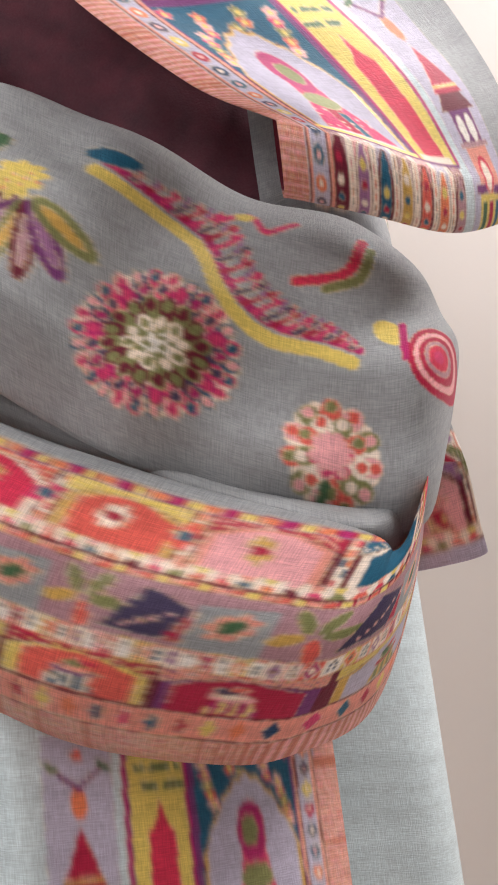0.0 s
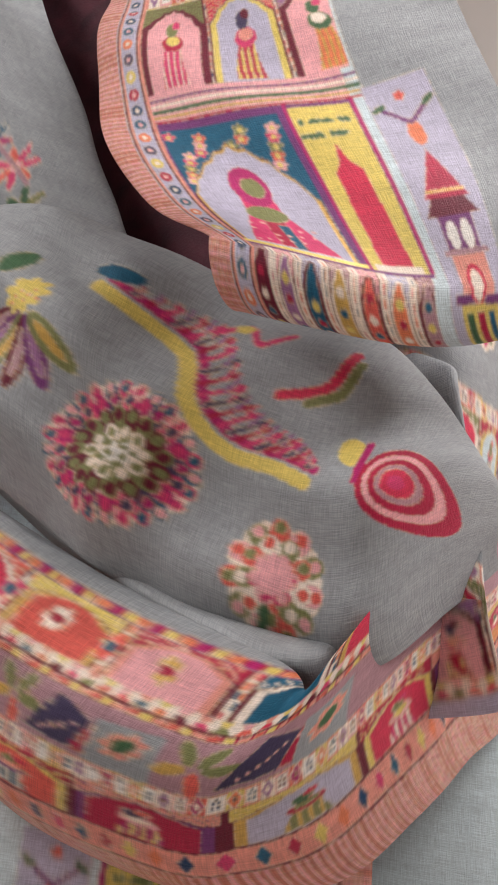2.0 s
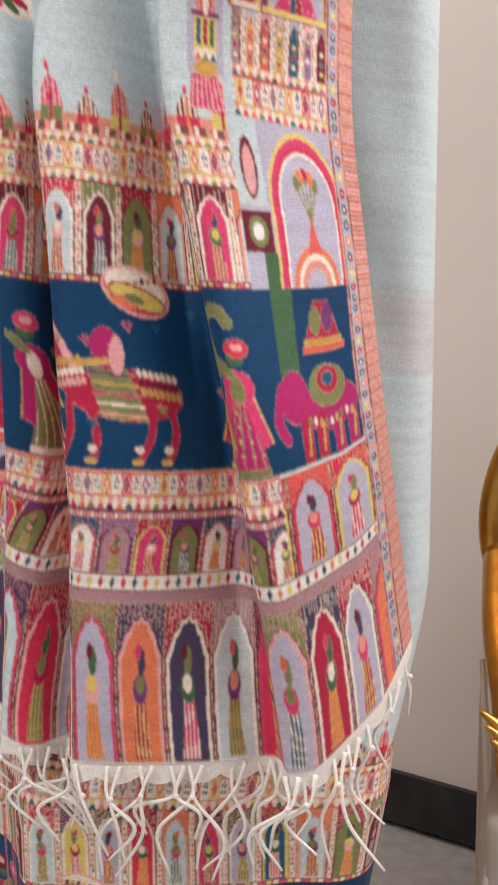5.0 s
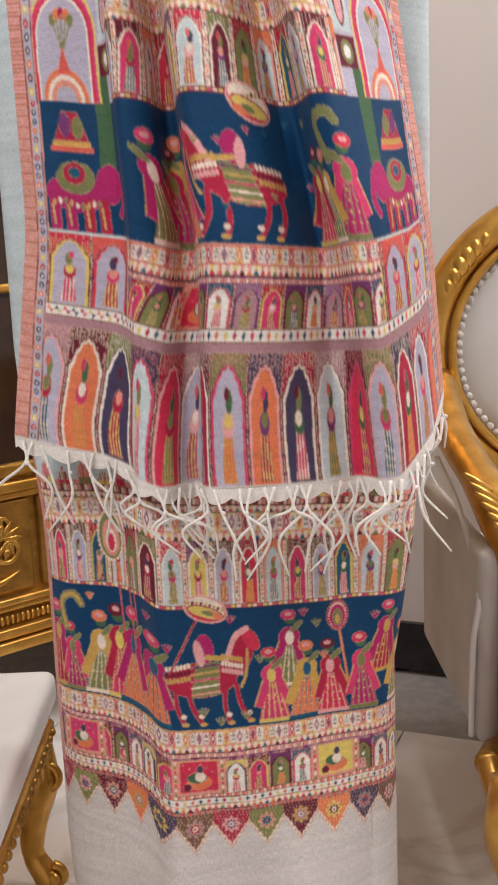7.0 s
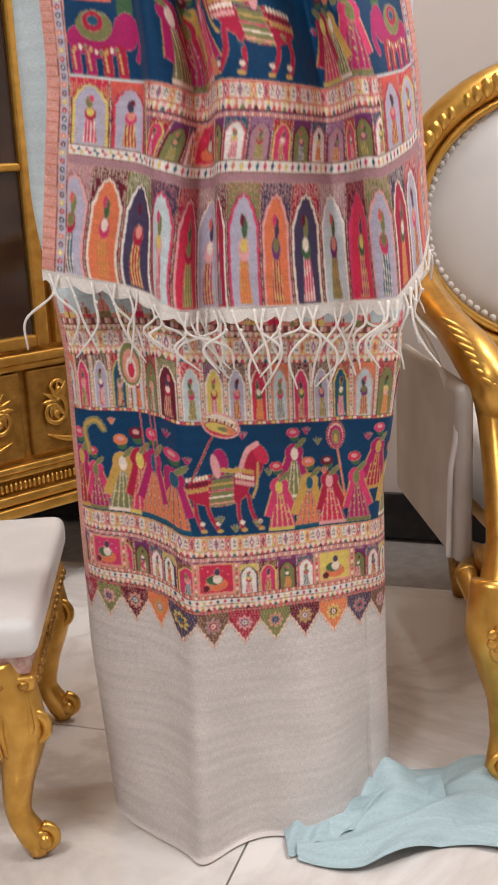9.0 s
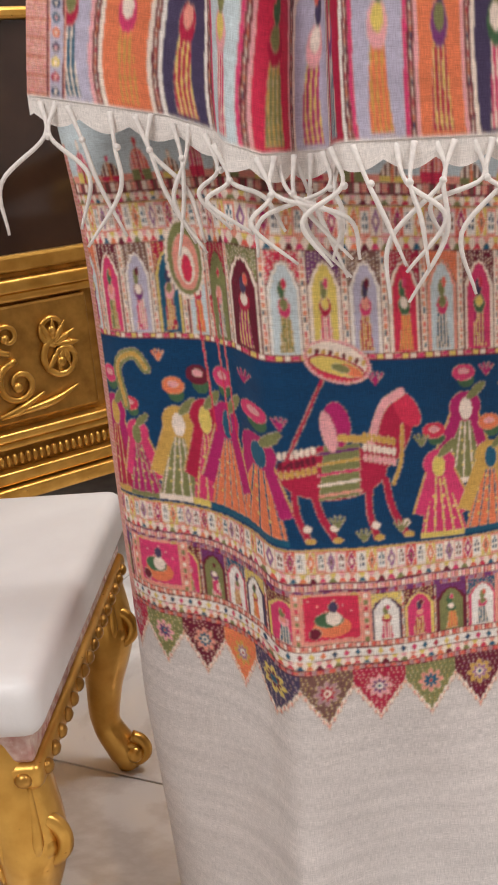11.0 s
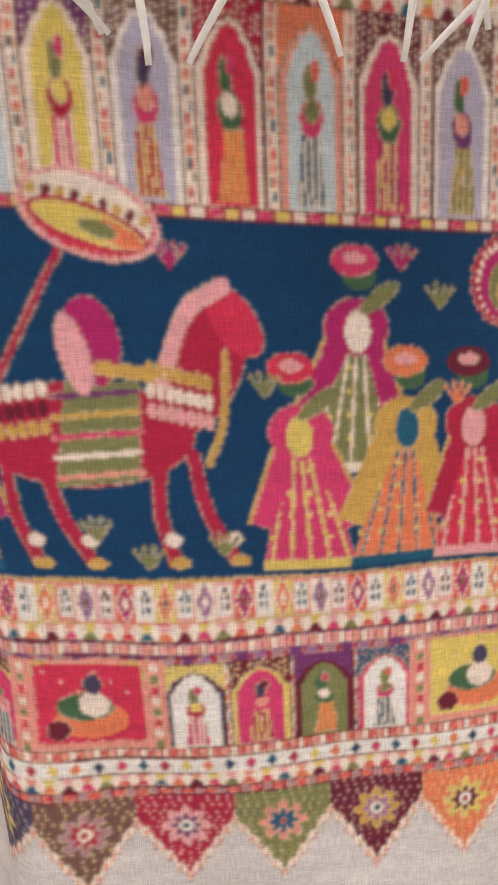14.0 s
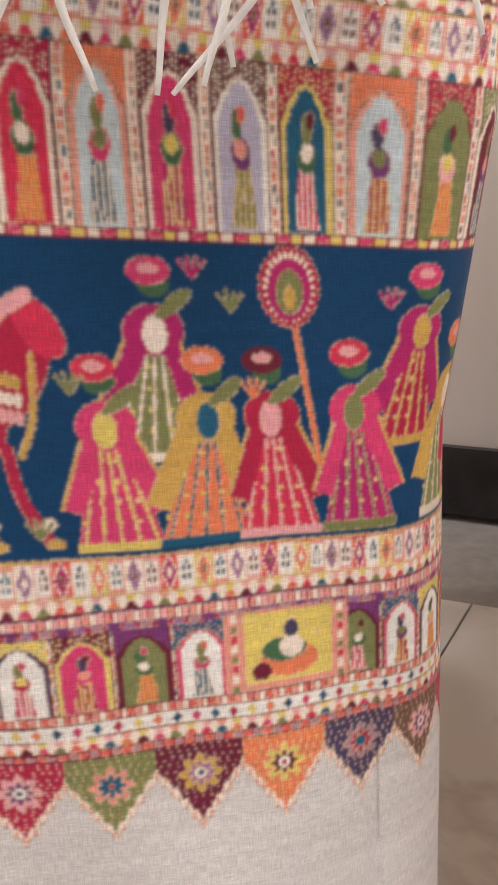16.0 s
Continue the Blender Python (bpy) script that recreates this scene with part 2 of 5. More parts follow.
class Painter:
    def __init__(self, U, V, ground):
        self.U, self.V = U, V
        self.C = np.ones(U.shape + (4,))
        self.C[..., :3] = INK[ground]
        self.C[..., 3] = 0

    def lay(self, mask, ink, gold=0.0):
        if isinstance(ink, str):
            self.C[mask, :3] = INK[ink]
        else:
            self.C[mask, :3] = ink[mask]
        self.C[mask, 3] = gold

    def rect(self, u0, u1, v0, v1, ink, gold=0.0):
        self.lay((self.U >= u0) & (self.U < u1) & (self.V >= v0) & (self.V < v1), ink, gold)

    def oval(self, cu, cv, ru, rv, ink, lean=0.0, gold=0.0, petals=0, deep=0.15):
        a = radians(lean)
        rm = max(ru, rv)
        near = (np.abs(self.U - cu) < rm) & (np.abs(self.V - cv) < rm)
        du, dv = self.U[near] - cu, self.V[near] - cv
        p, q = (du * math.cos(a) + dv * math.sin(a)) / ru, (-du * math.sin(a) + dv * math.cos(a)) / rv
        r = np.hypot(p, q)
        edge = 1.0 if not petals else 1 - deep + deep * np.abs(np.cos(np.arctan2(q, p) * petals / 2))
        near[near] = r < edge
        self.lay(near, ink, gold)

    def poly(self, pts, ink, gold=0.0):
        x, y = np.array(pts, float).T
        box_ = (self.U >= x.min()) & (self.U <= x.max()) & (self.V >= y.min()) & (self.V <= y.max())
        u, v = self.U[box_], self.V[box_]
        inside = np.zeros(u.shape, bool)
        for k in range(len(x)):
            a, b, c, d = x[k - 1], y[k - 1], x[k], y[k]
            if b != d:
                inside ^= ((b > v) != (d > v)) & (u < (c - a) * (v - b) / (d - b) + a)
        m = np.zeros(self.U.shape, bool)
        m[box_] = inside
        self.lay(m, ink, gold)

    def stroke(self, pts, w, ink, gold=0.0):
        P = smooth_path(pts, 14)
        lo_, hi_ = P.min(0) - w, P.max(0) + w
        near = (self.U > lo_[0]) & (self.U < hi_[0]) & (self.V > lo_[1]) & (self.V < hi_[1])
        u, v = self.U[near], self.V[near]
        m = np.zeros(u.shape, bool)
        for (a, b), (c, d) in zip(P, P[1:]):
            L = max((c - a) ** 2 + (d - b) ** 2, 1e-12)
            t = np.clip(((u - a) * (c - a) + (v - b) * (d - b)) / L, 0, 1)
            m |= np.hypot(u - a - t * (c - a), v - b - t * (d - b)) < w
        near[near] = m
        self.lay(near, ink, gold)

    # rows that run across the cloth
    def zigzag(self, v0, v1, p=0.0058, ground="cream", inks="red teal orange maroon pink olive coral", where=True):
        band = (self.V >= v0) & (self.V < v1) & where
        k, d = np.floor(self.U / p), np.abs(np.mod(self.U, p) / p - 0.5) * 2
        h = (self.V - v0) / (v1 - v0)
        self.lay(band, ground)
        self.lay(band & (h < 0.85 - 0.85 * d), pick(inks, k))
        self.lay(band & (h > 1.25 - 0.9 * (1 - d)) & (h > 0.55), pick("salmon yellow rose", k))
        self.lay(band & (h < 0.12), "maroon")

    def diamonds(self, v0, v1, p=0.0064, where=True):
        band = (self.V >= v0) & (self.V < v1) & where
        k = np.floor(self.U / p)
        d = (np.mod(self.U, p) / p - 0.5) * 2
        h = ((self.V - v0) / (v1 - v0) - 0.5) * 2
        even = np.mod(k, 2) == 0
        self.lay(band, pick("coral cream yellow salmon cream rose", k))
        lozenge = np.abs(d) * 0.95 + np.abs(h) * 0.85
        self.lay(band & even & (lozenge < 0.95), "cream")
        self.lay(band & even & (lozenge < 0.80), pick("magenta magenta orange orange violet olive", k))
        self.lay(band & even & (lozenge < 0.32), pick("cream brown", k / 2))
        box_ = band & ~even & (np.abs(d) < 0.75) & (np.abs(h) < 0.7)
        self.lay(box_, "white")
        for a, b in ((-0.3, -0.3), (0.3, -0.3), (-0.3, 0.2), (0.3, 0.2), (0, 0.5)):
            self.lay(box_ & (np.hypot((d - a) * 1.0, h - b) < 0.19), pick("teal navy maroon", k))
        self.lay(band & (np.abs(h) > 0.9), pick("red coral", k))
        self.lay(band & (np.abs(h) > 0.96), "gold", 0.6)

    def ticks(self, v0, v1, p=0.0024, inks="cream salmon rose", line="purple", where=True):
        band = (self.V >= v0) & (self.V < v1) & where
        k = np.floor(self.U / p)
        self.lay(band, pick(inks, k))
        h = (self.V - v0) / (v1 - v0)
        self.lay(band & (np.mod(self.U, p) < p * 0.28), "crimson")
        self.lay(band & ((h < 0.14) | (h > 0.86)), line)

    def buds(self, v0, v1, p=0.0075, ground="white", where=True):
        band = (self.V >= v0) & (self.V < v1) & where
        k = np.floor(self.U / p)
        d = (np.mod(self.U, p) / p - 0.5) * 2
        h = ((self.V - v0) / (v1 - v0) - 0.5) * 2
        self.lay(band, ground)
        self.lay(band & (np.abs(d) * 1.6 + np.abs(h) * 1.1 < 0.85), pick("teal crimson yellow orange navy pink", k))
        self.lay(band & (np.abs(h) > 0.84), "maroon")

    def arches(self, v0, v1, p, inner, spandrel, rim, u0=0.0, where=True, figure=True, wide=0.80, peak=0.98):
        band = (self.V >= v0) & (self.V < v1) & where
        s = (self.U - u0) / p
        k = np.floor(s)
        d = (s - k - 0.5) * 2 * p / 2
        h = self.V - v0
        H = v1 - v0
        x = np.abs(d) / (p / 2)
        self.lay(band, pick(spandrel, k))
        swirl = np.sin(self.U * 2900) * np.sin(self.V * 2700 + 2.0 * np.sin(self.U * 900))
        self.lay(band & (swirl > 0.62), pick(rim, k))

        def opening(w):
            y = np.clip(x / w, 0, 1)
            scal = 0.02 * H * np.abs(np.sin(y * 9.4))
            return (x < w) & (h < H * (peak - 0.06) * (1 - 0.27 * y ** 1.9) - scal * 1.2 + (w - wide) * H * 0.18)
        self.lay(band & opening(wide + 0.08), "maroon")
        self.lay(band & opening(wide + 0.03), pick(rim, k))
        self.lay(band & opening(wide - 0.11), pick(inner, k))
        if figure:
            y = h / H
            sway = 0.06 * np.sin(k * 2.3)
            e = d / (p / 2) + sway * np.sin(y * 7)
            a = np.mod(k * 7, 3)
            skirt = (np.abs(e) < 0.36 - 0.42 * (y - 0.05)) & (y > 0.03) & (y < 0.42)
            self.lay(band & skirt, pick("pink olive crimson teal orange magenta", k + a))
            self.lay(band & skirt & (np.sin(e * 38) > 0.45), pick("cream yellow gold", k))
            self.lay(band & ((e / 0.30) ** 2 + ((y - 0.47) / 0.10) ** 2 < 1), pick("crimson green rose pink purple", k + 2 * a))
            self.lay(band & ((e / 0.19) ** 2 + ((y - 0.50) / 0.06) ** 2 < 1), pick("yellow salmon cream olive", k))
            self.lay(band & (((e + 0.05) / 0.17) ** 2 + ((y - 0.64) / 0.09) ** 2 < 1), pick("olive green dusk", k + a))
            self.lay(band & (((e - 0.08) / 0.12) ** 2 + ((y - 0.70) / 0.055) ** 2 < 1), pick("pink red maroon coral", k + a))
        col = band & (x > wide + 0.09)
        self.lay(col, "cream")
        j = np.floor(self.V / 0.0042)
        self.lay(col & (np.mod(self.V, 0.0042) < 0.0031) & (np.abs(x - 1) < 0.075), pick("salmon red cream teal orange", j + k))
        self.lay(band & (np.abs(x - (wide + 0.10)) < 0.02), "maroon")

    def points(self, v0, v1, p, u0=0.0):
        """Hanging pennants, with a beaded cream edge."""
        s = (self.U - u0) / p
        k = np.floor(s)
        x = np.abs(s - k - 0.5) * 2
        h = (v1 - self.V)
        H = v1 - v0
        edge = H * (1 - 0.62 * x - 0.05 * np.abs(np.sin(x * 14)))
        band = (self.V < v1) & (h < edge)
        self.lay(band, "mauve")
        self.lay(band & (h < edge - 0.0008), "cream")
        self.lay(band & (h < edge - 0.001) & (np.sin(x * 40) > 0.2) & (h > edge - 0.0035), "salmon")
        core = band & (h < edge - 0.0045)
        self.lay(core, pick("crimson olive maroon orange dusk brown", k))
        e, y = (s - k - 0.5) * p, h - H * 0.34
        r, a = np.hypot(e, y), np.arctan2(y, e)
        rim = 0.009 * (0.55 + 0.45 * np.abs(np.cos(a * 4)))
        self.lay(core & (r < rim), pick("rose salmon gold yellow mauve", k))
        self.lay(core & (r < rim * 0.62), pick("purple teal violet maroon crimson", k))
        self.lay(core & (r < 0.0026), pick("white teal cream", k))
        self.lay(core & (r < 0.0013), pick("teal crimson", k))
        sw = np.sin(self.U * 1900 + 3 * np.sin(self.V * 800)) * np.sin(self.V * 1700)
        self.lay(core & (r > rim) & (sw > 0.8), pick("rose gold violet yellow", k))

    def domes(self, v0, v1, p, u0=0.0, where=True):
        s = (self.U - u0) / p
        k = np.floor(s)
        x = (s - k - 0.5) * 2
        y = (self.V - v0) / (v1 - v0)
        big = np.mod(k, 2) == 0
        hh = np.where(big, 1.0, 0.62)
        ok = (y >= 0) & where
        body = ok & (np.abs(x) < 0.62) & (y < 0.62 * hh * np.sqrt(np.clip(1 - (x / 0.66) ** 2, 0, 1)))
        self.lay(ok & (y < 0.13), "salmon")
        self.lay(body, pick("pink maroon coral brown", k))
        self.lay(body & (np.sin(x * 24) > 0.3), pick("rose cream", k))
        self.lay(body & (y < 0.2 * hh), pick("olive yellow red", k))
        spire = ok & (np.abs(x) < 0.10 * (1.05 - y / hh)) & (y < 0.85 * hh)
        self.lay(spire, pick("crimson orange", k))
        self.lay(ok & (np.hypot(x * 2.4, (y / hh - 0.74) * 3.2) < 0.3), pick("red cream pink", k))

    def bell(self, cu, v0, h, skirt, trim, top, crown, lean=0.0):
        """A plain robed shape: a bell, an oval and a cap."""
        w = h * 0.20
        self.poly([(cu - w, v0), (cu + w, v0), (cu + w * 0.35 + lean, v0 + h * 0.55), (cu - w * 0.35 + lean, v0 + h * 0.55)], skirt)
        for j in range(-2, 3):
            self.stroke([(cu + j * w * 0.42, v0 + 0.001), (cu + lean + j * w * 0.15, v0 + h * 0.52)], 0.0005, trim, 0.5)
        self.rect(cu - w, cu + w, v0, v0 + h * 0.045, trim, 0.4)
        for s in (-1, 1):
            self.poly([(cu + s * w * 0.3 + lean, v0 + h * 0.72), (cu + s * w * 1.25, v0 + h * 0.22), (cu + s * w * 0.75, v0 + h * 0.18), (cu + s * w * 0.2 + lean, v0 + h * 0.5)], top)
            self.stroke([(cu + s * w * 0.3 + lean, v0 + h * 0.72), (cu + s * w * 1.25, v0 + h * 0.22)], 0.0006, "gold", 0.6)
        for j in range(4):
            for i in range(-j // 2, j // 2 + 1):
                self.oval(cu + i * w * 0.4, v0 + h * (0.45 - 0.1 * j), 0.0009, 0.0009, "yellow", 0, 0.7)
        self.oval(cu + lean, v0 + h * 0.62, w * 0.66, h * 0.12, top)
        self.oval(cu + lean * 1.2, v0 + h * 0.60, w * 0.26, h * 0.09, trim)
        self.oval(cu + lean * 1.4 + w * 0.4, v0 + h * 0.74, w * 0.5, h * 0.035, "olive", 40)
        self.oval(cu + lean * 1.5, v0 + h * 0.83, w * 0.34, h * 0.06, "green")
        self.oval(cu + lean * 1.5 - w * 0.10, v0 + h * 0.89, w * 0.46, h * 0.065, crown)
        self.oval(cu + lean * 1.5 - w * 0.10, v0 + h * 0.90, w * 0.22, h * 0.025, "rose", 0, 0.4)

    def tuft(self, cu, cv, s, ink):
        for a in (-35, -12, 12, 35):
            self.stroke([(cu, cv), (cu + s * math.sin(radians(a)), cv + s * math.cos(radians(a)))], s * 0.09, ink)

    def parasol(self, cu, cv, r, lean=-18):
        self.oval(cu, cv, r * 1.05, r * 0.66, "rose", lean)
        self.oval(cu, cv, r, r * 0.60, "red", lean, petals=40, deep=0.08)
        self.oval(cu, cv + r * 0.07, r * 0.93, r * 0.50, "cream", lean)
        for k in range(9):
            self.oval(cu - r * 0.8 + k * r * 0.2, cv + r * (0.42 - 0.045 * k) - r * 0.02 * abs(k - 3), r * 0.07, r * 0.10, "maroon" if k % 2 else "gold", lean)
        self.oval(cu - r * 0.02, cv - r * 0.14, r * 0.9, r * 0.30, "crimson", lean)
        self.oval(cu - r * 0.02, cv - r * 0.16, r * 0.82, r * 0.25, "yellow", lean)
        self.oval(cu + r * 0.38, cv - r * 0.28, r * 0.42, r * 0.16, "orange", lean - 8)
        self.oval(cu + r * 0.08, cv - r * 0.2, r * 0.3, r * 0.13, "olive", lean)

    def steed(self, cu, v0, h, way=1):
        """The red processional form, as plain rounded shapes with scalloped trappings."""
        f = way
        self.oval(cu - f * h * 0.05, v0 + h * 0.45, h * 0.40, h * 0.17, "crimson")
        self.oval(cu + f * h * 0.38, v0 + h * 0.66, h * 0.24, h * 0.14, "crimson", 55 * f)
        self.oval(cu + f * h * 0.52, v0 + h * 0.82, h * 0.13, h * 0.075, "red", -50 * f)
        self.stroke([(cu + f * h * 0.24, v0 + h * 0.62), (cu + f * h * 0.34, v0 + h * 0.84), (cu + f * h * 0.48, v0 + h * 0.93)], h * 0.028, "rose", 0.3)
        for x0, x1 in ((-0.34, -0.26), (-0.20, -0.06), (0.22, 0.25), (0.34, 0.48)):
            self.stroke([(cu + f * h * x0, v0 + h * 0.38), (cu + f * h * (x0 + x1) / 2 - f * h * 0.03, v0 + h * 0.2), (cu + f * h * x1, v0 + h * 0.03)], h * 0.026, "crimson")
            self.oval(cu + f * h * x1, v0 + h * 0.10, h * 0.032, h * 0.024, "cream", 0, 0.6)
            self.oval(cu + f * h * (x1 + 0.02), v0 + h * 0.02, h * 0.04, h * 0.02, "gold")
        for j in range(3):
            for i in range(7):
                self.oval(cu - f * h * (0.42 - i * 0.04), v0 + h * (0.56 - j * 0.06 + 0.006 * i), h * 0.018, h * 0.026, ("cream", "maroon", "gold")[j], 0, (0.6, 0, 0.5)[j])
                self.oval(cu + f * h * (0.20 + i * 0.035), v0 + h * (0.66 - j * 0.065 - 0.006 * i), h * 0.017, h * 0.026, ("gold", "cream", "rose")[j], 0, 0.5)
        self.poly([(cu - f * h * 0.16, v0 + h * 0.28), (cu + f * h * 0.14, v0 + h * 0.30), (cu + f * h * 0.16, v0 + h * 0.62), (cu - f * h * 0.10, v0 + h * 0.62)], "olive")
        for j in range(5):
            self.stroke([(cu - f * h * 0.15, v0 + h * (0.31 + 0.065 * j)), (cu + f * h * 0.15, v0 + h * (0.33 + 0.065 * j))], h * 0.009, ("salmon", "cream", "pink", "gold", "purple")[j], 0.4)
        self.oval(cu + f * h * 0.0, v0 + h * 0.74, h * 0.10, h * 0.14, "magenta", 10 * f)
        self.oval(cu - f * h * 0.06, v0 + h * 0.70, h * 0.05, h * 0.13, "rose", 14 * f)
        self.stroke([(cu + f * h * 0.02, v0 + h * 0.66), (cu + f * h * 0.2, v0 + h * 0.64)], h * 0.022, "gold")
        self.stroke([(cu + f * h * 0.48, v0 + h * 0.72), (cu + f * h * 0.46, v0 + h * 0.50), (cu + f * h * 0.40, v0 + h * 0.36)], h * 0.014, "gold", 0.4)

    def ribs(self, d, v, where):
        """The copper ribbed selvage."""
        self.lay(where, "copper", 0.15)
        self.lay(where & (np.mod(v, 0.0027) < 0.0012), "rose", 0.3)


def robed(p, cu, v0, h, k):
    s = ("crimson", "magenta", "olive", "pink", "orange", "red")[k % 6]
    t = ("gold", "olive", "cream", "yellow", "teal", "rose")[k % 6]
    p.bell(cu, v0, h, s, t, ("magenta", "pink", "gold", "crimson")[k % 4], ("pink", "red", "orange", "maroon")[k % 4], (-1) ** k * h * 0.03)


def court_rows(p, lo, where=True, pitch=0.0278, first=0.0007):
    """The palace rows above a navy band whose upper edge is at lo."""
    p.ticks(lo, lo + 0.004, 0.005, "cream pink yellow", "maroon", where)
    p.arches(lo + 0.004, lo + 0.063, pitch, "yellow lilac red pale pink lilac teal pale olive maroon pale", "purple brown crimson orange maroon brown crimson orange crimson olive red", "cream white cream salmon cream white yellow salmon olive cream white", first, where, True, 0.74)
    p.zigzag(lo + 0.063, lo + 0.071, 0.0062, where=where)
    p.diamonds(lo + 0.071, lo + 0.088, where=where)
    p.zigzag(lo + 0.088, lo + 0.094, 0.0062, where=where)
    p.ticks(lo + 0.094, lo + 0.101, 0.004, "brown cream salmon", "maroon", where)


def lower_rows(p, hi, where=True):
    """The rows under a navy band whose lower edge is at hi, down to 0.087 below it."""
    p.lay((p.V < hi) & (p.V > hi - 0.001) & where, "gold", 0.7)
    p.diamonds(hi - 0.0165, hi - 0.001, where=where)
    p.zigzag(hi - 0.0235, hi - 0.0165, 0.0062, where=where)
    p.ticks(hi - 0.0285, hi - 0.0235, 0.0026, "salmon cream rose", "purple", where)
    p.ticks(hi - 0.032, hi - 0.0285, 0.006, "purple violet mauve", "maroon", where)
    p.arches(hi - 0.066, hi - 0.032, 0.0220, "white pink olive white", "yellow maroon purple teal", "dusk yellow maroon pink", 0.0127, where, True, 0.84)
    p.ticks(hi - 0.0705, hi - 0.066, 0.0026, "salmon cream coral", "maroon", where)
    p.buds(hi - 0.0775, hi - 0.0705, where=where)
    p.zigzag(hi - 0.0835, hi - 0.0775, 0.0062, where=where)
    p.ticks(hi - 0.087, hi - 0.0835, 0.004, "coral mauve", "maroon", where)


def seat_panel(p, cu, v0, v1, w, ink):
    """A framed panel with a plain seated shape."""
    p.rect(cu - w * 0.72, cu + w * 0.72, v0, v1, "salmon")
    for s in (-1, 1):
        for k in range(8):
            p.rect(cu + s * w * 0.62 - 0.0014, cu + s * w * 0.62 + 0.0014, v0 + k * (v1 - v0) / 8, v0 + (k + 0.7) * (v1 - v0) / 8, ("olive", "cream", "red")[k % 3])
        p.oval(cu + s * w * 0.42, v1 - 0.005, 0.004, 0.005, "gold")
    p.rect(cu - w * 0.5, cu + w * 0.5, v0 + 0.003, v1 - 0.002, ink)
    p.oval(cu, v0 + 0.012, w * 0.34, 0.0075, "orange")
    p.oval(cu - 0.002, v0 + 0.017, w * 0.26, 0.0055, "green")
    p.oval(cu + 0.001, v0 + 0.018, w * 0.14, 0.005, "cream", 20, 0.4)
    p.oval(cu + 0.001, v0 + 0.026, 0.0032, 0.004, "dusk")
    p.oval(cu - w * 0.32, v0 + 0.008, 0.004, 0.004, "maroon")
    for k in range(6):
        p.oval(cu - w * 0.4 + (k * 7 % 6) * w * 0.15, v1 - 0.005 - (k % 3) * 0.004, 0.0006, 0.0006, "rose")


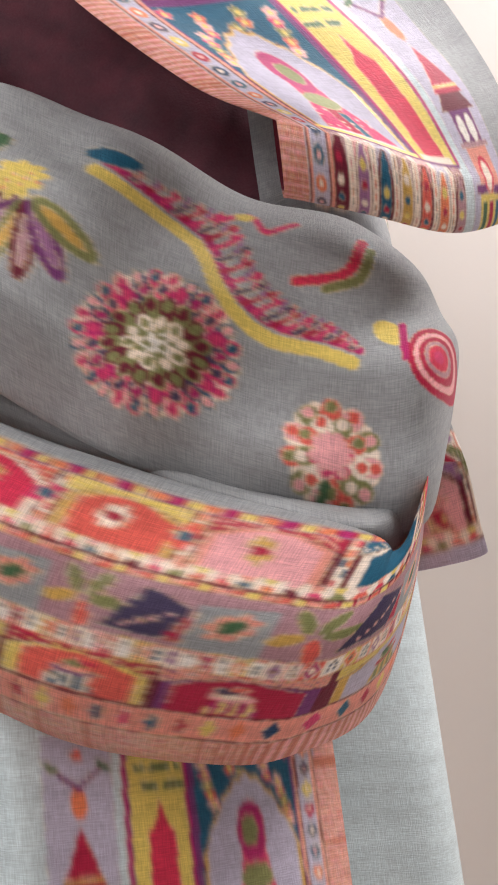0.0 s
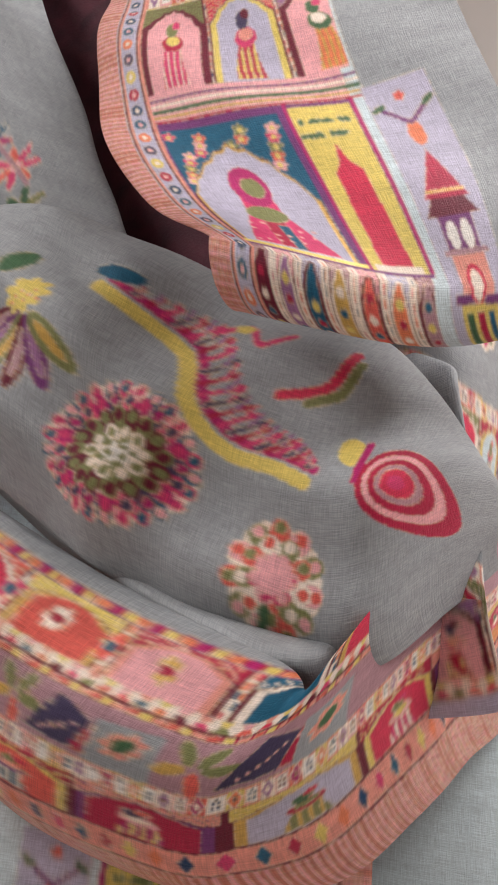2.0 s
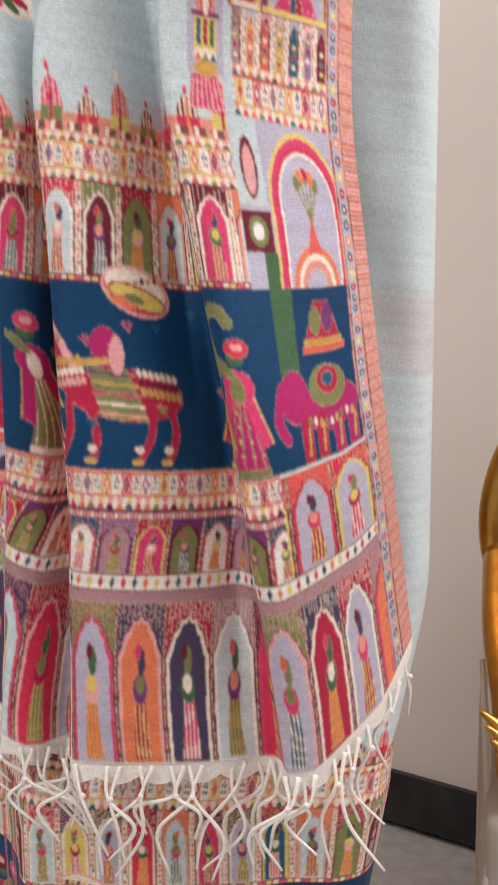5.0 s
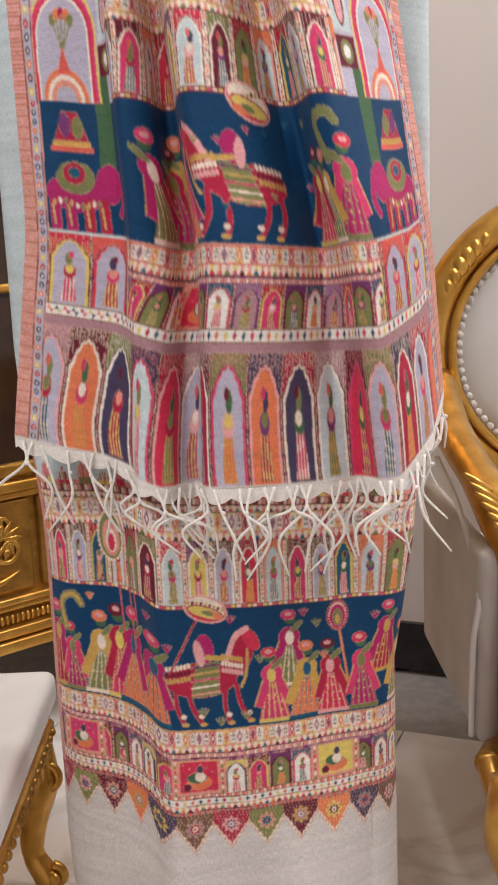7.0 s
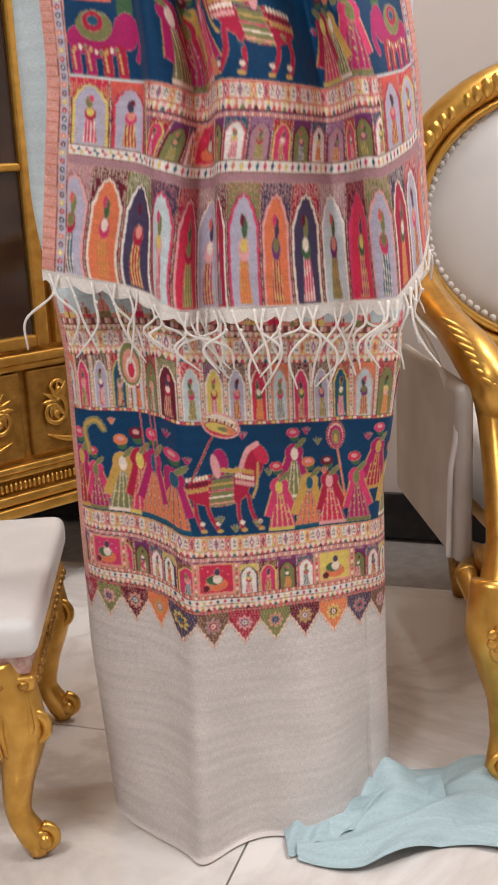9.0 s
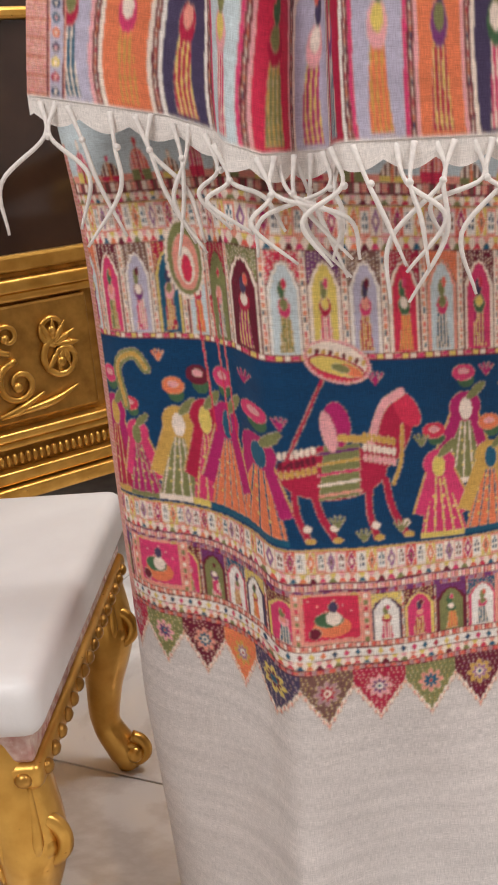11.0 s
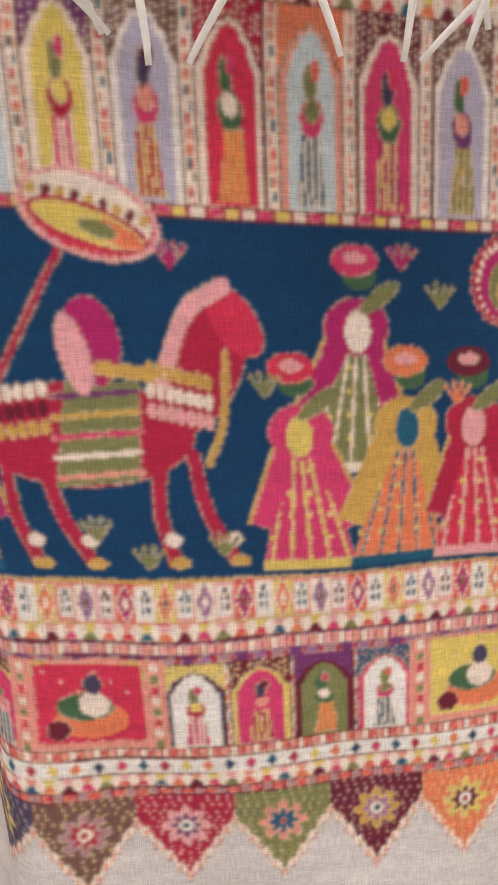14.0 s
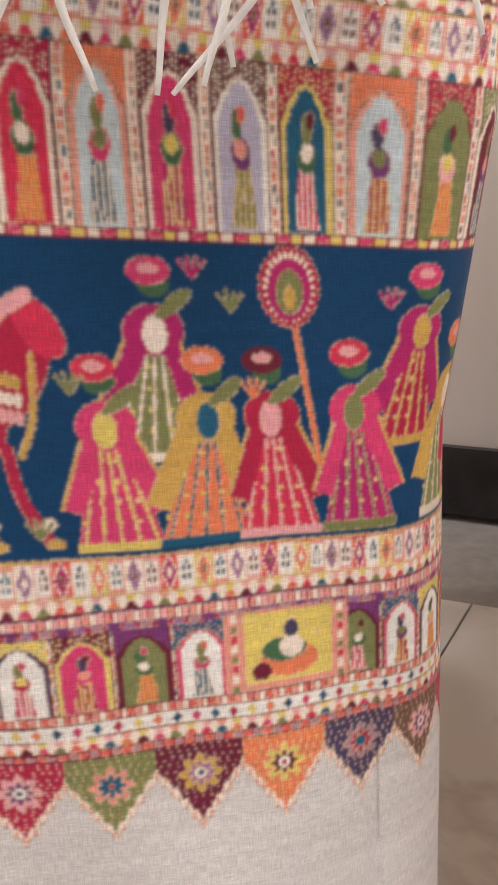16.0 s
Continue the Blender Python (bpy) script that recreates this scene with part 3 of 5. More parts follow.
def suit_print(U, V):
    """The hem print of the hanging cloth: U across, V above the floor."""
    p = Painter(U, V, "pale")
    N0, N1 = 0.379, 0.498
    p.C[V < N0 - 0.10, :3] = INK["grey"]
    p.domes(N1 + 0.101, N1 + 0.132, 0.0235, 0.004)
    court_rows(p, N1, True, 0.0235, -0.0148)
    p.rect(-1, 1, N0, N1, "navy")
    lower_rows(p, N0)
    p.points(N0 - 0.128, N0 - 0.087, 0.0348, -0.0005)
    for cu, ink in ((-0.1550, "pink"), (-0.0115, "red"), (0.1250, "yellow")):
        seat_panel(p, cu, N0 - 0.066, N0 - 0.030, 0.036, ink)
    # paisley at the edge of the courtyard row
    p.oval(-0.1045, N1 + 0.052, 0.017, 0.026, "cream", 0, 0, 30, 0.08)
    p.oval(-0.1045, N1 + 0.052, 0.0145, 0.023, "olive")
    p.oval(-0.1045, N1 + 0.05, 0.011, 0.018, "salmon")
    p.oval(-0.1045, N1 + 0.048, 0.007, 0.012, "cream")
    p.oval(-0.1045, N1 + 0.046, 0.0045, 0.009, "red")
    # the procession
    robed(p, -0.053, N0 + 0.002, 0.092, 4)
    for k, (cu, h) in enumerate(((-0.186, 0.10), (-0.158, 0.078), (-0.128, 0.095), (-0.098, 0.105), (-0.083, 0.107), (0.078, 0.110), (0.0645, 0.080), (0.0945, 0.082), (0.124, 0.082), (0.180, 0.110), (0.158, 0.084), (0.207, 0.09), (0.232, 0.10))):
        v0 = N0 + 0.002 + (0.035 if k in (5, 9) else 0)
        robed(p, cu, v0, min(h, N1 - v0 - 0.002), k + (3 if k > 4 else 0))
    q = Painter(U, N0 + (V - N0) / 1.22, "pale")
    q.C = p.C
    q.steed(-0.001, N0 + 0.003, 0.084)
    p.stroke([(-0.034, N0 + 0.056), (-0.008, N1 - 0.012)], 0.0011, "crimson")
    p.parasol(0.002, N1 - 0.001, 0.0195)
    p.stroke([(-0.168, N0 + 0.07), (-0.172, N0 + 0.098), (-0.155, N0 + 0.108), (-0.146, N0 + 0.098)], 0.0042, "olive")
    p.stroke([(-0.168, N0 + 0.07), (-0.172, N0 + 0.098), (-0.155, N0 + 0.108), (-0.146, N0 + 0.098)], 0.0018, "gold", 0.5)
    for x in (-0.092, -0.076, -0.068):
        p.stroke([(x, N0 + 0.06), (x - 0.008, N1 + 0.03)], 0.0009, "red")
    p.stroke([(0.140, N0 + 0.032), (0.1310, N0 + 0.092)], 0.0011, "orange")
    p.oval(0.1300, N0 + 0.103, 0.0118, 0.0160, "crimson", 0, 0, 26, 0.1)
    p.oval(0.1300, N0 + 0.103, 0.0098, 0.0138, "cream", 0, 0.4, 26, 0.3)
    p.oval(0.1300, N0 + 0.102, 0.0082, 0.0118, "magenta")
    p.oval(0.1300, N0 + 0.101, 0.0052, 0.0085, "olive", 0, 0.4)
    p.oval(0.1300, N0 + 0.099, 0.0022, 0.0045, "gold", 0, 0.6)
    for k, (x, z) in enumerate(((0.024, 0.104), (0.051, 0.064), (0.108, 0.094), (0.095, 0.106), (0.115, 0.060), (0.168, 0.095), (-0.004, 0.014), (0.036, 0.008), (-0.035, 0.078), (-0.135, 0.104), (-0.055, 0.1), (0.012, 0.004))):
        p.tuft(x, N0 + z, 0.0075, ("magenta", "olive", "olive", "magenta", "orange")[k % 5])
    # copper selvage
    e = U + 0.197
    p.ribs(e, V, (e < 0.006) & (V > N0 - 0.09) & (V < N1 + 0.125))
    return p.C


def border_print(p, d, v, where):
    """The palace border of the shawl: d from its selvage, v along it above the fringe. Painted onto p."""
    q = Painter(d, v, "pale")
    B = 0.024
    wide = 0.105
    q.C[d > wide] = p.C[d > wide]
    # navy court with a plain rounded, decked form and a canopy
    q.rect(B, wide, 0.322, 0.400, "lilac")
    q.rect(B, wide, 0.202, 0.322, "navy")
    q.rect(0.075, 0.092, 0.235, 0.338, "green")
    for cu, cv, ru, rv, ink in ((0.052, 0.238, 0.027, 0.017, "magenta"), (0.083, 0.248, 0.013, 0.018, "magenta"), (0.052, 0.252, 0.017, 0.015, "olive"), (0.051, 0.256, 0.010, 0.010, "crimson"), (0.051, 0.257, 0.005, 0.005, "teal")):
        q.oval(cu, cv, ru, rv, ink)
    for cu in (0.032, 0.046, 0.062, 0.076):
        q.stroke([(cu, 0.230), (cu + 0.001, 0.206)], 0.0048, "magenta" if cu < 0.05 else "crimson")
        q.stroke([(cu - 0.002, 0.226), (cu, 0.208)], 0.0009, "gold", 0.5)
    q.stroke([(0.093, 0.256), (0.099, 0.235), (0.094, 0.222)], 0.0036, "magenta")
    for k in range(9):
        q.oval(0.032 + k * 0.005, 0.228 + 0.002 * math.sin(k), 0.0016, 0.0028, ("gold", "cream", "olive")[k % 3], 0, 0.5)
    q.rect(0.032, 0.070, 0.276, 0.281, "coral")
    q.rect(0.034, 0.068, 0.281, 0.286, "gold", 0.5)
    q.poly([(0.036, 0.286), (0.066, 0.286), (0.058, 0.312), (0.044, 0.312)], "crimson")
    q.oval(0.046, 0.300, 0.005, 0.011, "purple")
    q.oval(0.057, 0.298, 0.005, 0.010, "olive")
    # portal
    for ru, ink in ((0.031, "yellow"), (0.029, "pink"), (0.026, "red"), (0.0235, "white"), (0.022, "lilac")):
        q.lay((np.abs(d - 0.051) < ru) & (v > 0.322) & (v < 0.360 + 1.15 * np.sqrt(np.clip(ru ** 2 - (d - 0.051) ** 2, 0, 1))), ink)
    for a in (-50, -25, 0, 25, 50):
        q.oval(0.051 + 0.010 * math.sin(radians(a)), 0.364 + 0.012 * math.cos(radians(a)), 0.003, 0.004, ("crimson", "orange", "olive")[abs(a) // 25])
        q.stroke([(0.051, 0.352), (0.051 + 0.010 * math.sin(radians(a)), 0.364 + 0.010 * math.cos(radians(a)))], 0.0006, "olive")
    for ru, ink in ((0.020, "orange"), (0.016, "cream"), (0.013, "salmon"), (0.009, "lilac")):
        q.lay((np.hypot(d - 0.051, (v - 0.322)) < ru) & (v > 0.322), ink)
    q.poly([(0.045, 0.338), (0.057, 0.338), (0.051, 0.356)], "coral")
    q.rect(0.083, wide, 0.338, 0.357, "maroon")
    q.oval(0.094, 0.3475, 0.007, 0.007, "olive")
    q.oval(0.094, 0.3475, 0.004, 0.004, "white")
    q.rect(0.084, wide, 0.359, 0.398, "pale")
    q.oval(0.094, 0.376, 0.006, 0.014, "maroon")
    q.oval(0.094, 0.375, 0.0042, 0.011, "rose")
    # bead rows, colonnade
    own = (d > B) & (d < 0.098)
    w = Painter(d, v, "pale")
    w.zigzag(0.398, 0.406, 0.0062)
    w.diamonds(0.406, 0.424)
    w.zigzag(0.424, 0.431, 0.0062)
    w.arches(0.431, 0.466, 0.0112, "orange mauve maroon violet teal gold coral", "rose lilac mauve", "maroon cream", 0, True, False, 0.6)
    m = own & (v > 0.398) & (v < 0.466)
    q.C[m] = w.C[m]
    k = np.floor(d / 0.0112)
    for j in range(4):
        q.lay(m & (v > 0.431) & (np.hypot(np.mod(d, 0.0112) - 0.0056, v - 0.437 - j * 0.0062) < 0.0016), pick("cream crimson yellow teal", k + j))
    # jharokha: a blue flowered ground with a lobed niche, and a yellow pier with a red spire
    top = 0.556
    q.rect(B, 0.1, 0.466, top, "purple")
    q.rect(B, 0.076, 0.468, 0.471, "yellow", 0.5)
    q.rect(B + 0.002, 0.073, 0.471, top - 0.004, "teal")
    for j in range(26):
        cu, cv = B + 0.004 + (j * 37 % 46) * 0.001, top - 0.008 - (j * 23 % 40) * 0.0008
        q.oval(cu, cv, 0.0028, 0.0028, ("pink", "rose", "coral", "olive")[j % 4], 0, 0.2, 5, 0.4)
        q.oval(cu, cv, 0.0011, 0.0011, "yellow")
    x = np.abs(d - 0.049)
    for grow, ink in ((0.002, "maroon"), (0.0013, "gold"), (0.0, "lilac")):
        lobes = 0.0018 * np.abs(np.sin(x * 520))
        q.lay((x < 0.0215 + grow) & (v > 0.471) & (v < 0.541 + grow - 46 * np.clip(x - 0.002, 0, 1) ** 2 - 0.45 * x - lobes), ink, 0.5 if ink == "gold" else 0)
    q.poly([(0.032, 0.472), (0.067, 0.472), (0.056, 0.500), (0.054, 0.522), (0.044, 0.522), (0.042, 0.500)], "pink")
    q.poly([(0.044, 0.472), (0.055, 0.472), (0.053, 0.498), (0.046, 0.498)], "crimson")
    q.rect(0.050, 0.054, 0.472, 0.492, "teal")
    q.oval(0.049, 0.500, 0.0075, 0.006, "olive", 0, 0.3)
    q.oval(0.049, 0.518, 0.007, 0.012, "magenta")
    q.oval(0.050, 0.518, 0.004, 0.006, "olive")
    for j in range(14):
        q.oval(0.035 + (j * 11 % 28) * 0.001, 0.475 + (j * 7 % 20) * 0.001, 0.0008, 0.0008, "rose", 0, 0.6)
    q.rect(0.0765, 0.0985, 0.468, top - 0.002, "yellow")
    q.rect(0.0785, 0.0965, 0.468, 0.472, "cream")
    q.poly([(0.0815, 0.472), (0.0935, 0.472), (0.0925, 0.522), (0.0895, 0.526), (0.0875, 0.535), (0.0855, 0.526), (0.0825, 0.522)], "red")
    q.poly([(0.0765, 0.522), (0.0815, 0.528), (0.0875, 0.54), (0.0935, 0.528), (0.0985, 0.522), (0.0985, top - 0.002), (0.0765, top - 0.002)], "yellow")
    for j in range(14):
        q.oval(0.0785 + (j * 5 % 18) * 0.001, 0.539 + (j * 7 % 14) * 0.001, 0.0017, 0.0011, "green", j * 40)
    for a in (0.0756, 0.0992):
        q.rect(a, a + 0.0016, 0.468, top, "magenta")
    # the storey above: beads and two painted niches
    q.rect(B, 0.1, top, 0.72, "rose")
    for k in range(5):
        q.rect(B, 0.105, top + k * 0.0028, top + k * 0.0028 + 0.0014, ("crimson", "gold", "green", "cream", "purple")[k], 0.3 if k == 1 else 0)
    w = Painter(d, v, "pale")
    w.arches(top + 0.015, top + 0.07, 0.030, "rose lilac rose", "olive red violet", "maroon yellow maroon", B, True, True, 0.86)
    m = (d > B) & (d < 0.104) & (v > top + 0.015) & (v < top + 0.07)
    q.C[m] = w.C[m]
    # minaret, and a bouquet over it
    c = 0.116
    q.lay((d > 0.1) & (d < 0.15) & (v > 0.42) & (v < 0.56) & (np.abs(d - c) < 0.012), "lilac")
    q.poly([(c - 0.011, 0.398), (c + 0.013, 0.398), (c + 0.010, 0.420), (c - 0.008, 0.420)], "pink")
    for k in range(7):
        q.stroke([(c - 0.010 + k * 0.0035, 0.399), (c - 0.007 + k * 0.0026, 0.418)], 0.0005, "rose")
    q.oval(c, 0.424, 0.008, 0.005, "gold", 0, 0.4)
    q.rect(c - 0.0075, c + 0.0075, 0.429, 0.436, "cream")
    for k in range(3):
        q.poly([(c - 0.0075 + k * 0.005, 0.429), (c - 0.0025 + k * 0.005, 0.429), (c - 0.005 + k * 0.005, 0.434)], ("teal", "olive", "coral")[k])
    q.rect(c - 0.0075, c + 0.0075, 0.436, 0.456, "yellow")
    for k, ink in enumerate(("green", "crimson", "teal")):
        q.rect(c - 0.0058 + k * 0.0044, c - 0.0030 + k * 0.0044, 0.438, 0.454, ink)
    q.rect(c - 0.0095, c + 0.0095, 0.456, 0.459, "purple")
    q.rect(c - 0.0065, c + 0.0065, 0.459, 0.476, "salmon")
    q.oval(c, 0.464, 0.0038, 0.008, "red")
    q.oval(c, 0.463, 0.0022, 0.006, "cream")
    q.rect(c - 0.0085, c + 0.0085, 0.476, 0.479, "mauve")
    q.rect(c - 0.0062, c + 0.0062, 0.479, 0.495, "purple")
    for s in (-1, 1):
        q.oval(c + s * 0.0027, 0.486, 0.0020, 0.007, "white")
    q.poly([(c - 0.010, 0.495), (c + 0.010, 0.495), (c + 0.006, 0.504), (c - 0.006, 0.504)], "maroon")
    q.poly([(c - 0.008, 0.504), (c + 0.008, 0.504), (c + 0.0045, 0.514), (c, 0.527), (c - 0.0045, 0.514)], "crimson")
    q.rect(c - 0.007, c + 0.007, 0.5065, 0.508, "gold", 0.4)
    q.oval(c, 0.535, 0.0028, 0.006, "orange")
    for a in (-48, 48):
        q.stroke([(c, 0.540), (c + 0.011 * math.sin(radians(a)), 0.540 + 0.011 * math.cos(radians(a)))], 0.0009, "purple")
        q.oval(c + 0.012 * math.sin(radians(a)), 0.540 + 0.012 * math.cos(radians(a)), 0.003, 0.0013, "green", 30)
    q.oval(c, 0.5525, 0.0022, 0.0022, "coral", 0, 0, 5, 0.3)
    # inner flowered strip and copper selvage
    strip = (d > 0.0125) & (d < B)
    q.lay(strip, "lilac")
    j = np.floor(v / 0.0085)
    g = np.hypot((d - 0.0182) * 1.15, np.mod(v, 0.0085) - 0.00425)
    q.lay(strip & (g < 0.0030), pick("navy crimson yellow dusk orange teal", j))
    q.lay(strip & (g < 0.0012), pick("cream rose", j))
    for a in (0.0132, 0.0230):
        q.lay((np.abs(d - a) < 0.0006), "maroon")
        q.lay((np.abs(d - a - 0.0011) < 0.0006), "salmon", 0.3)
    q.ribs(d, v, d < 0.0125)
    p.C[where] = q.C[where]


def shawl_print(U, V, Wv):
    """The hanging shawl end: U from the one selvage, V above the fringe, Wv the width at each height."""
    p = Painter(U, V, "pale")
    p.domes(0.423, 0.470, 0.0235, 0.002)
    court_rows(p, 0.322)
    p.rect(-1, 2, 0.202, 0.322, "navy")
    p.rect(-1, 2, 0.0, 0.202, "salmon")
    p.diamonds(0.186, 0.2015)
    p.zigzag(0.176, 0.186, 0.0062)
    p.ticks(0.170, 0.176, 0.0026, "salmon cream rose", "purple")
    p.arches(0.134, 0.170, 0.0238, "white olive pink mauve", "teal purple crimson violet", "pink maroon yellow purple", 0.001, True, True, 0.84)
    p.buds(0.122, 0.134)
    # tall court arches with hanging pennants between their heads
    p.rect(-1, 2, 0.112, 0.122, "mauve")
    p.arches(0.0, 0.114, 0.0330, "orange lilac crimson lilac red pale dusk", "mauve crimson dusk olive maroon", "pink white cream rose", 0.004, True, True, 0.86)
    for cu, ink in ((0.36, "red"),):
        seat_panel(p, cu, 0.134, 0.172, 0.04, ink)
    p.steed(0.268, 0.206, 0.100, 1)
    p.parasol(0.240, 0.318, 0.024, 18)
    for k, (cu, h) in enumerate(((0.128, 0.09), (0.152, 0.08), (0.176, 0.085), (0.332, 0.085), (0.350, 0.105), (0.375, 0.10), (0.395, 0.09), (0.42, 0.1))):
        robed(p, cu, 0.204, h, k + 1)
    p.stroke([(0.140, 0.270), (0.148, 0.300), (0.134, 0.308), (0.126, 0.300)], 0.004, "olive")
    for k in range(14):
        p.tuft(0.13 + (k * 53 % 24) * 0.01, 0.208 + (k * 29 % 10) * 0.0105, 0.006, ("magenta", "olive", "teal")[k % 3])
    # sprays of flowers on the pale ground
    for k, (cu, cv) in enumerate(((0.280, 0.545), (0.265, 0.625), (0.36, 0.53), (0.40, 0.56), (0.30, 0.70))):
        spray(p, cu, cv, 0.021 if k % 2 == 0 else 0.017, k)
    near = np.minimum(U, Wv - U)
    tall = np.interp(V, [0, 0.322, 0.434, 0.467, 0.503, 0.580, 0.75], [0, 0.322, 0.398, 0.431, 0.466, 0.556, 0.72])
    border_print(p, near, tall, (near < 0.024) | ((near < 0.135) & (V > 0.202)) & ~((near > 0.105) & (V < 0.434)))
    m = (near >= 0.024) & (near < 0.105) & (V >= 0.128) & (V < 0.202)
    w = Painter(near, V, "pale")
    w.arches(0.134, 0.200, 0.0385, "lilac lilac", "red coral", "yellow red yellow", 0.024, True, True, 0.86)
    w.buds(0.122, 0.134)
    p.C[m] = w.C[m]
    p.lay(V < 0.0005, "white")
    return p.C


def spray(p, cu, cv, r, k):
    p.oval(cu, cv, r * 1.1, r * 1.2, "cream", 0, 0, 9, 0.1)
    for j in range(9):
        a = j * 40 + k * 13
        p.oval(cu + 0.62 * r * math.sin(radians(a)), cv + 0.68 * r * math.cos(radians(a)), r * 0.34, r * 0.2, ("pink", "green", "crimson", "violet", "olive")[(j + k) % 5], 90 - a)
    p.oval(cu, cv, r * 0.40, r * 0.42, "rose", 0, 0, 8, 0.3)
    p.oval(cu, cv, r * 0.2, r * 0.2, "crimson")


def rosette(p, cu, cv, ru, rv, rings, n):
    """A many-petalled flower head: rings of (radius, petal inks, middle)."""
    for rad, inks, size in rings:
        m = max(5, int(n * rad + 4))
        for j in range(m):
            a = 2 * math.pi * (j + 0.5 * (m % 2)) / m
            x, y = cu + ru * rad * math.cos(a), cv + rv * rad * math.sin(a)
            p.oval(x, y, ru * size, rv * size * 0.72, inks[j % len(inks)], math.degrees(a))
            p.oval(x + ru * size * 0.3 * math.cos(a), y + rv * size * 0.3 * math.sin(a), ru * size * 0.5, rv * size * 0.4, inks[(j + 1) % len(inks)], math.degrees(a), 0.15)


# the room
WALL_TURN = pose(0, 0, 0, 0, 0, -22.3)      # the far wall and the floor tiles stand askew to the cloth


def slab(name, m, size, mat, kind="structure", label=""):
    bm = bmesh.new()
    box(bm, -size[0] / 2, size[0] / 2, -size[1] / 2, size[1] / 2, -size[2] / 2, size[2] / 2)
    ob = part(name, bm, mat, None, label, False)
    ob.matrix_world = m
    return tagged(ob, kind=kind)


floor = slab("floor", pose(0.5, 0, -0.06), (9, 9, 0.1), GROUT, label="pale marble floor tiles with grey joints")
slab("wall_north", WALL_TURN @ pose(0, 1.115, 1.35), (8, 0.13, 2.7), WALL, label="plain warm white painted wall")
slab("baseboard", WALL_TURN @ pose(0, 1.044, 0.048), (8, 0.012, 0.096), BLACK, label="glossy black stone skirting")
slab("wall_south", pose(0.5, -3.5, 1.35), (9, 0.12, 2.7), WALL)
slab("wall_west", pose(-3.5, 0, 1.35), (0.12, 9, 2.7), WALL)
slab("wall_east", pose(3.6, -1.5, 1.35), (0.12, 6, 2.7), WALL)
slab("ceiling", pose(0.5, 0, 2.76), (9, 9, 0.1), CEIL)

tile_mesh = bpy.data.meshes.new("tile")
bm = bmesh.new()
box(bm, -0.2988, 0.2988, -0.2988, 0.2988, -0.009, 0, 0.0006, 1)
bm.to_mesh(tile_mesh)
bm.free()
tile_mesh.materials.append(MARBLE)
for i in range(-5, 6):
    for j in range(-6, 1):
        t = new("tile", tile_mesh)
        t.parent = floor
        t.matrix_parent_inverse = floor.matrix_world.inverted()
        t.matrix_world = WALL_TURN @ pose(0.313 + 0.6 * i, 0.48 + 0.6 * j, 0)

# the hanging cloth with its printed hem
suit = thing("hanging_cloth", "pale blue cloth with a printed hem hanging to the floor", "cloth")
SX = [-0.156, -0.165, -0.142, -0.090, -0.064, -0.040, 0.0, 0.05, 0.10, 0.15, 0.186, 0.203, 0.206]
SY = [0.150, 0.100, 0.066, 0.050, 0.026, -0.008, 0.0, 0.018, 0.042, 0.068, 0.092, 0.125, 0.18]
TX = [-0.18, -0.192, -0.165, -0.10, -0.06, -0.03, 0.0, 0.05, 0.10, 0.16, 0.215, 0.250, 0.258]
TY = [0.21, 0.15, 0.115, 0.10, 0.095, 0.095, 0.095, 0.10, 0.11, 0.125, 0.138, 0.160, 0.22]


def suit_surface(nu, v):
    """Places of the hanging cloth along its width at each height v of the print, and the cloth's own width coordinate."""
    lo, hi = even_path(list(zip(SX, SY)), nu), even_path(list(zip(TX, TY)), nu)
    f = np.clip((v - 0.54) / 0.2, 0, 1)
    f = (f * f * (3 - 2 * f))[:, None]
    X, Y = lo[None, :, 0] * (1 - f) + hi[None, :, 0] * f, lo[None, :, 1] * (1 - f) + hi[None, :, 1] * f
    v = v[:, None]
    deep = np.clip((0.34 - v) / 0.34, 0, 1)
    Y = Y + deep * (0.018 * np.sin((X + 0.03) * 34) * (X < 0.17) + 0.012 - 0.055 * deep)
    X = X + np.clip((0.22 - v) / 0.22, 0, 1) * (0.020 * np.clip((-0.05 - X) / 0.11, 0, 1) - 0.004)
    X = X + 0.022 * np.clip((v - 0.42) / 0.13, 0, 1) * (1 - f) * np.clip((X - 0.15) / 0.05, 0, 1)
    Y = Y + 0.0022 * np.sin(X * 61 + v * 9) * np.sin(v * 23 + X * 17)
    Z = -0.0246 + 1.0469 * v - 0.1295 * np.maximum(X, -0.055) * np.clip(v / 0.24, 0, 1)
    Z = np.maximum(Z, 0.003 + 0.05 * v)
    s = np.concatenate([[0], np.cumsum(np.hypot(np.diff(lo[:, 0]), np.diff(lo[:, 1])))])
    S = lo[:, 0] * 0.965
    S = np.where(lo[:, 0] > 0.15, 0.145 + 0.9 * (s - np.interp(0.15, lo[:, 0], s)), S)
    i = int(np.argmin(np.abs(lo[:, 0] + 0.06) + (s > s[-1] * 0.6)))
    S = np.where(np.arange(nu) < i, S[i] - 1.1 * (s[i] - s), S)
    return X, Y, Z, np.repeat(S[None], len(v), 0)


def noise_grid(U, V, a, b, k):
    return np.sin(U * a + 2 * np.sin(V * b + k)) * np.sin(V * b * 0.7 + 1.7 * np.sin(U * a * 0.6 + k))


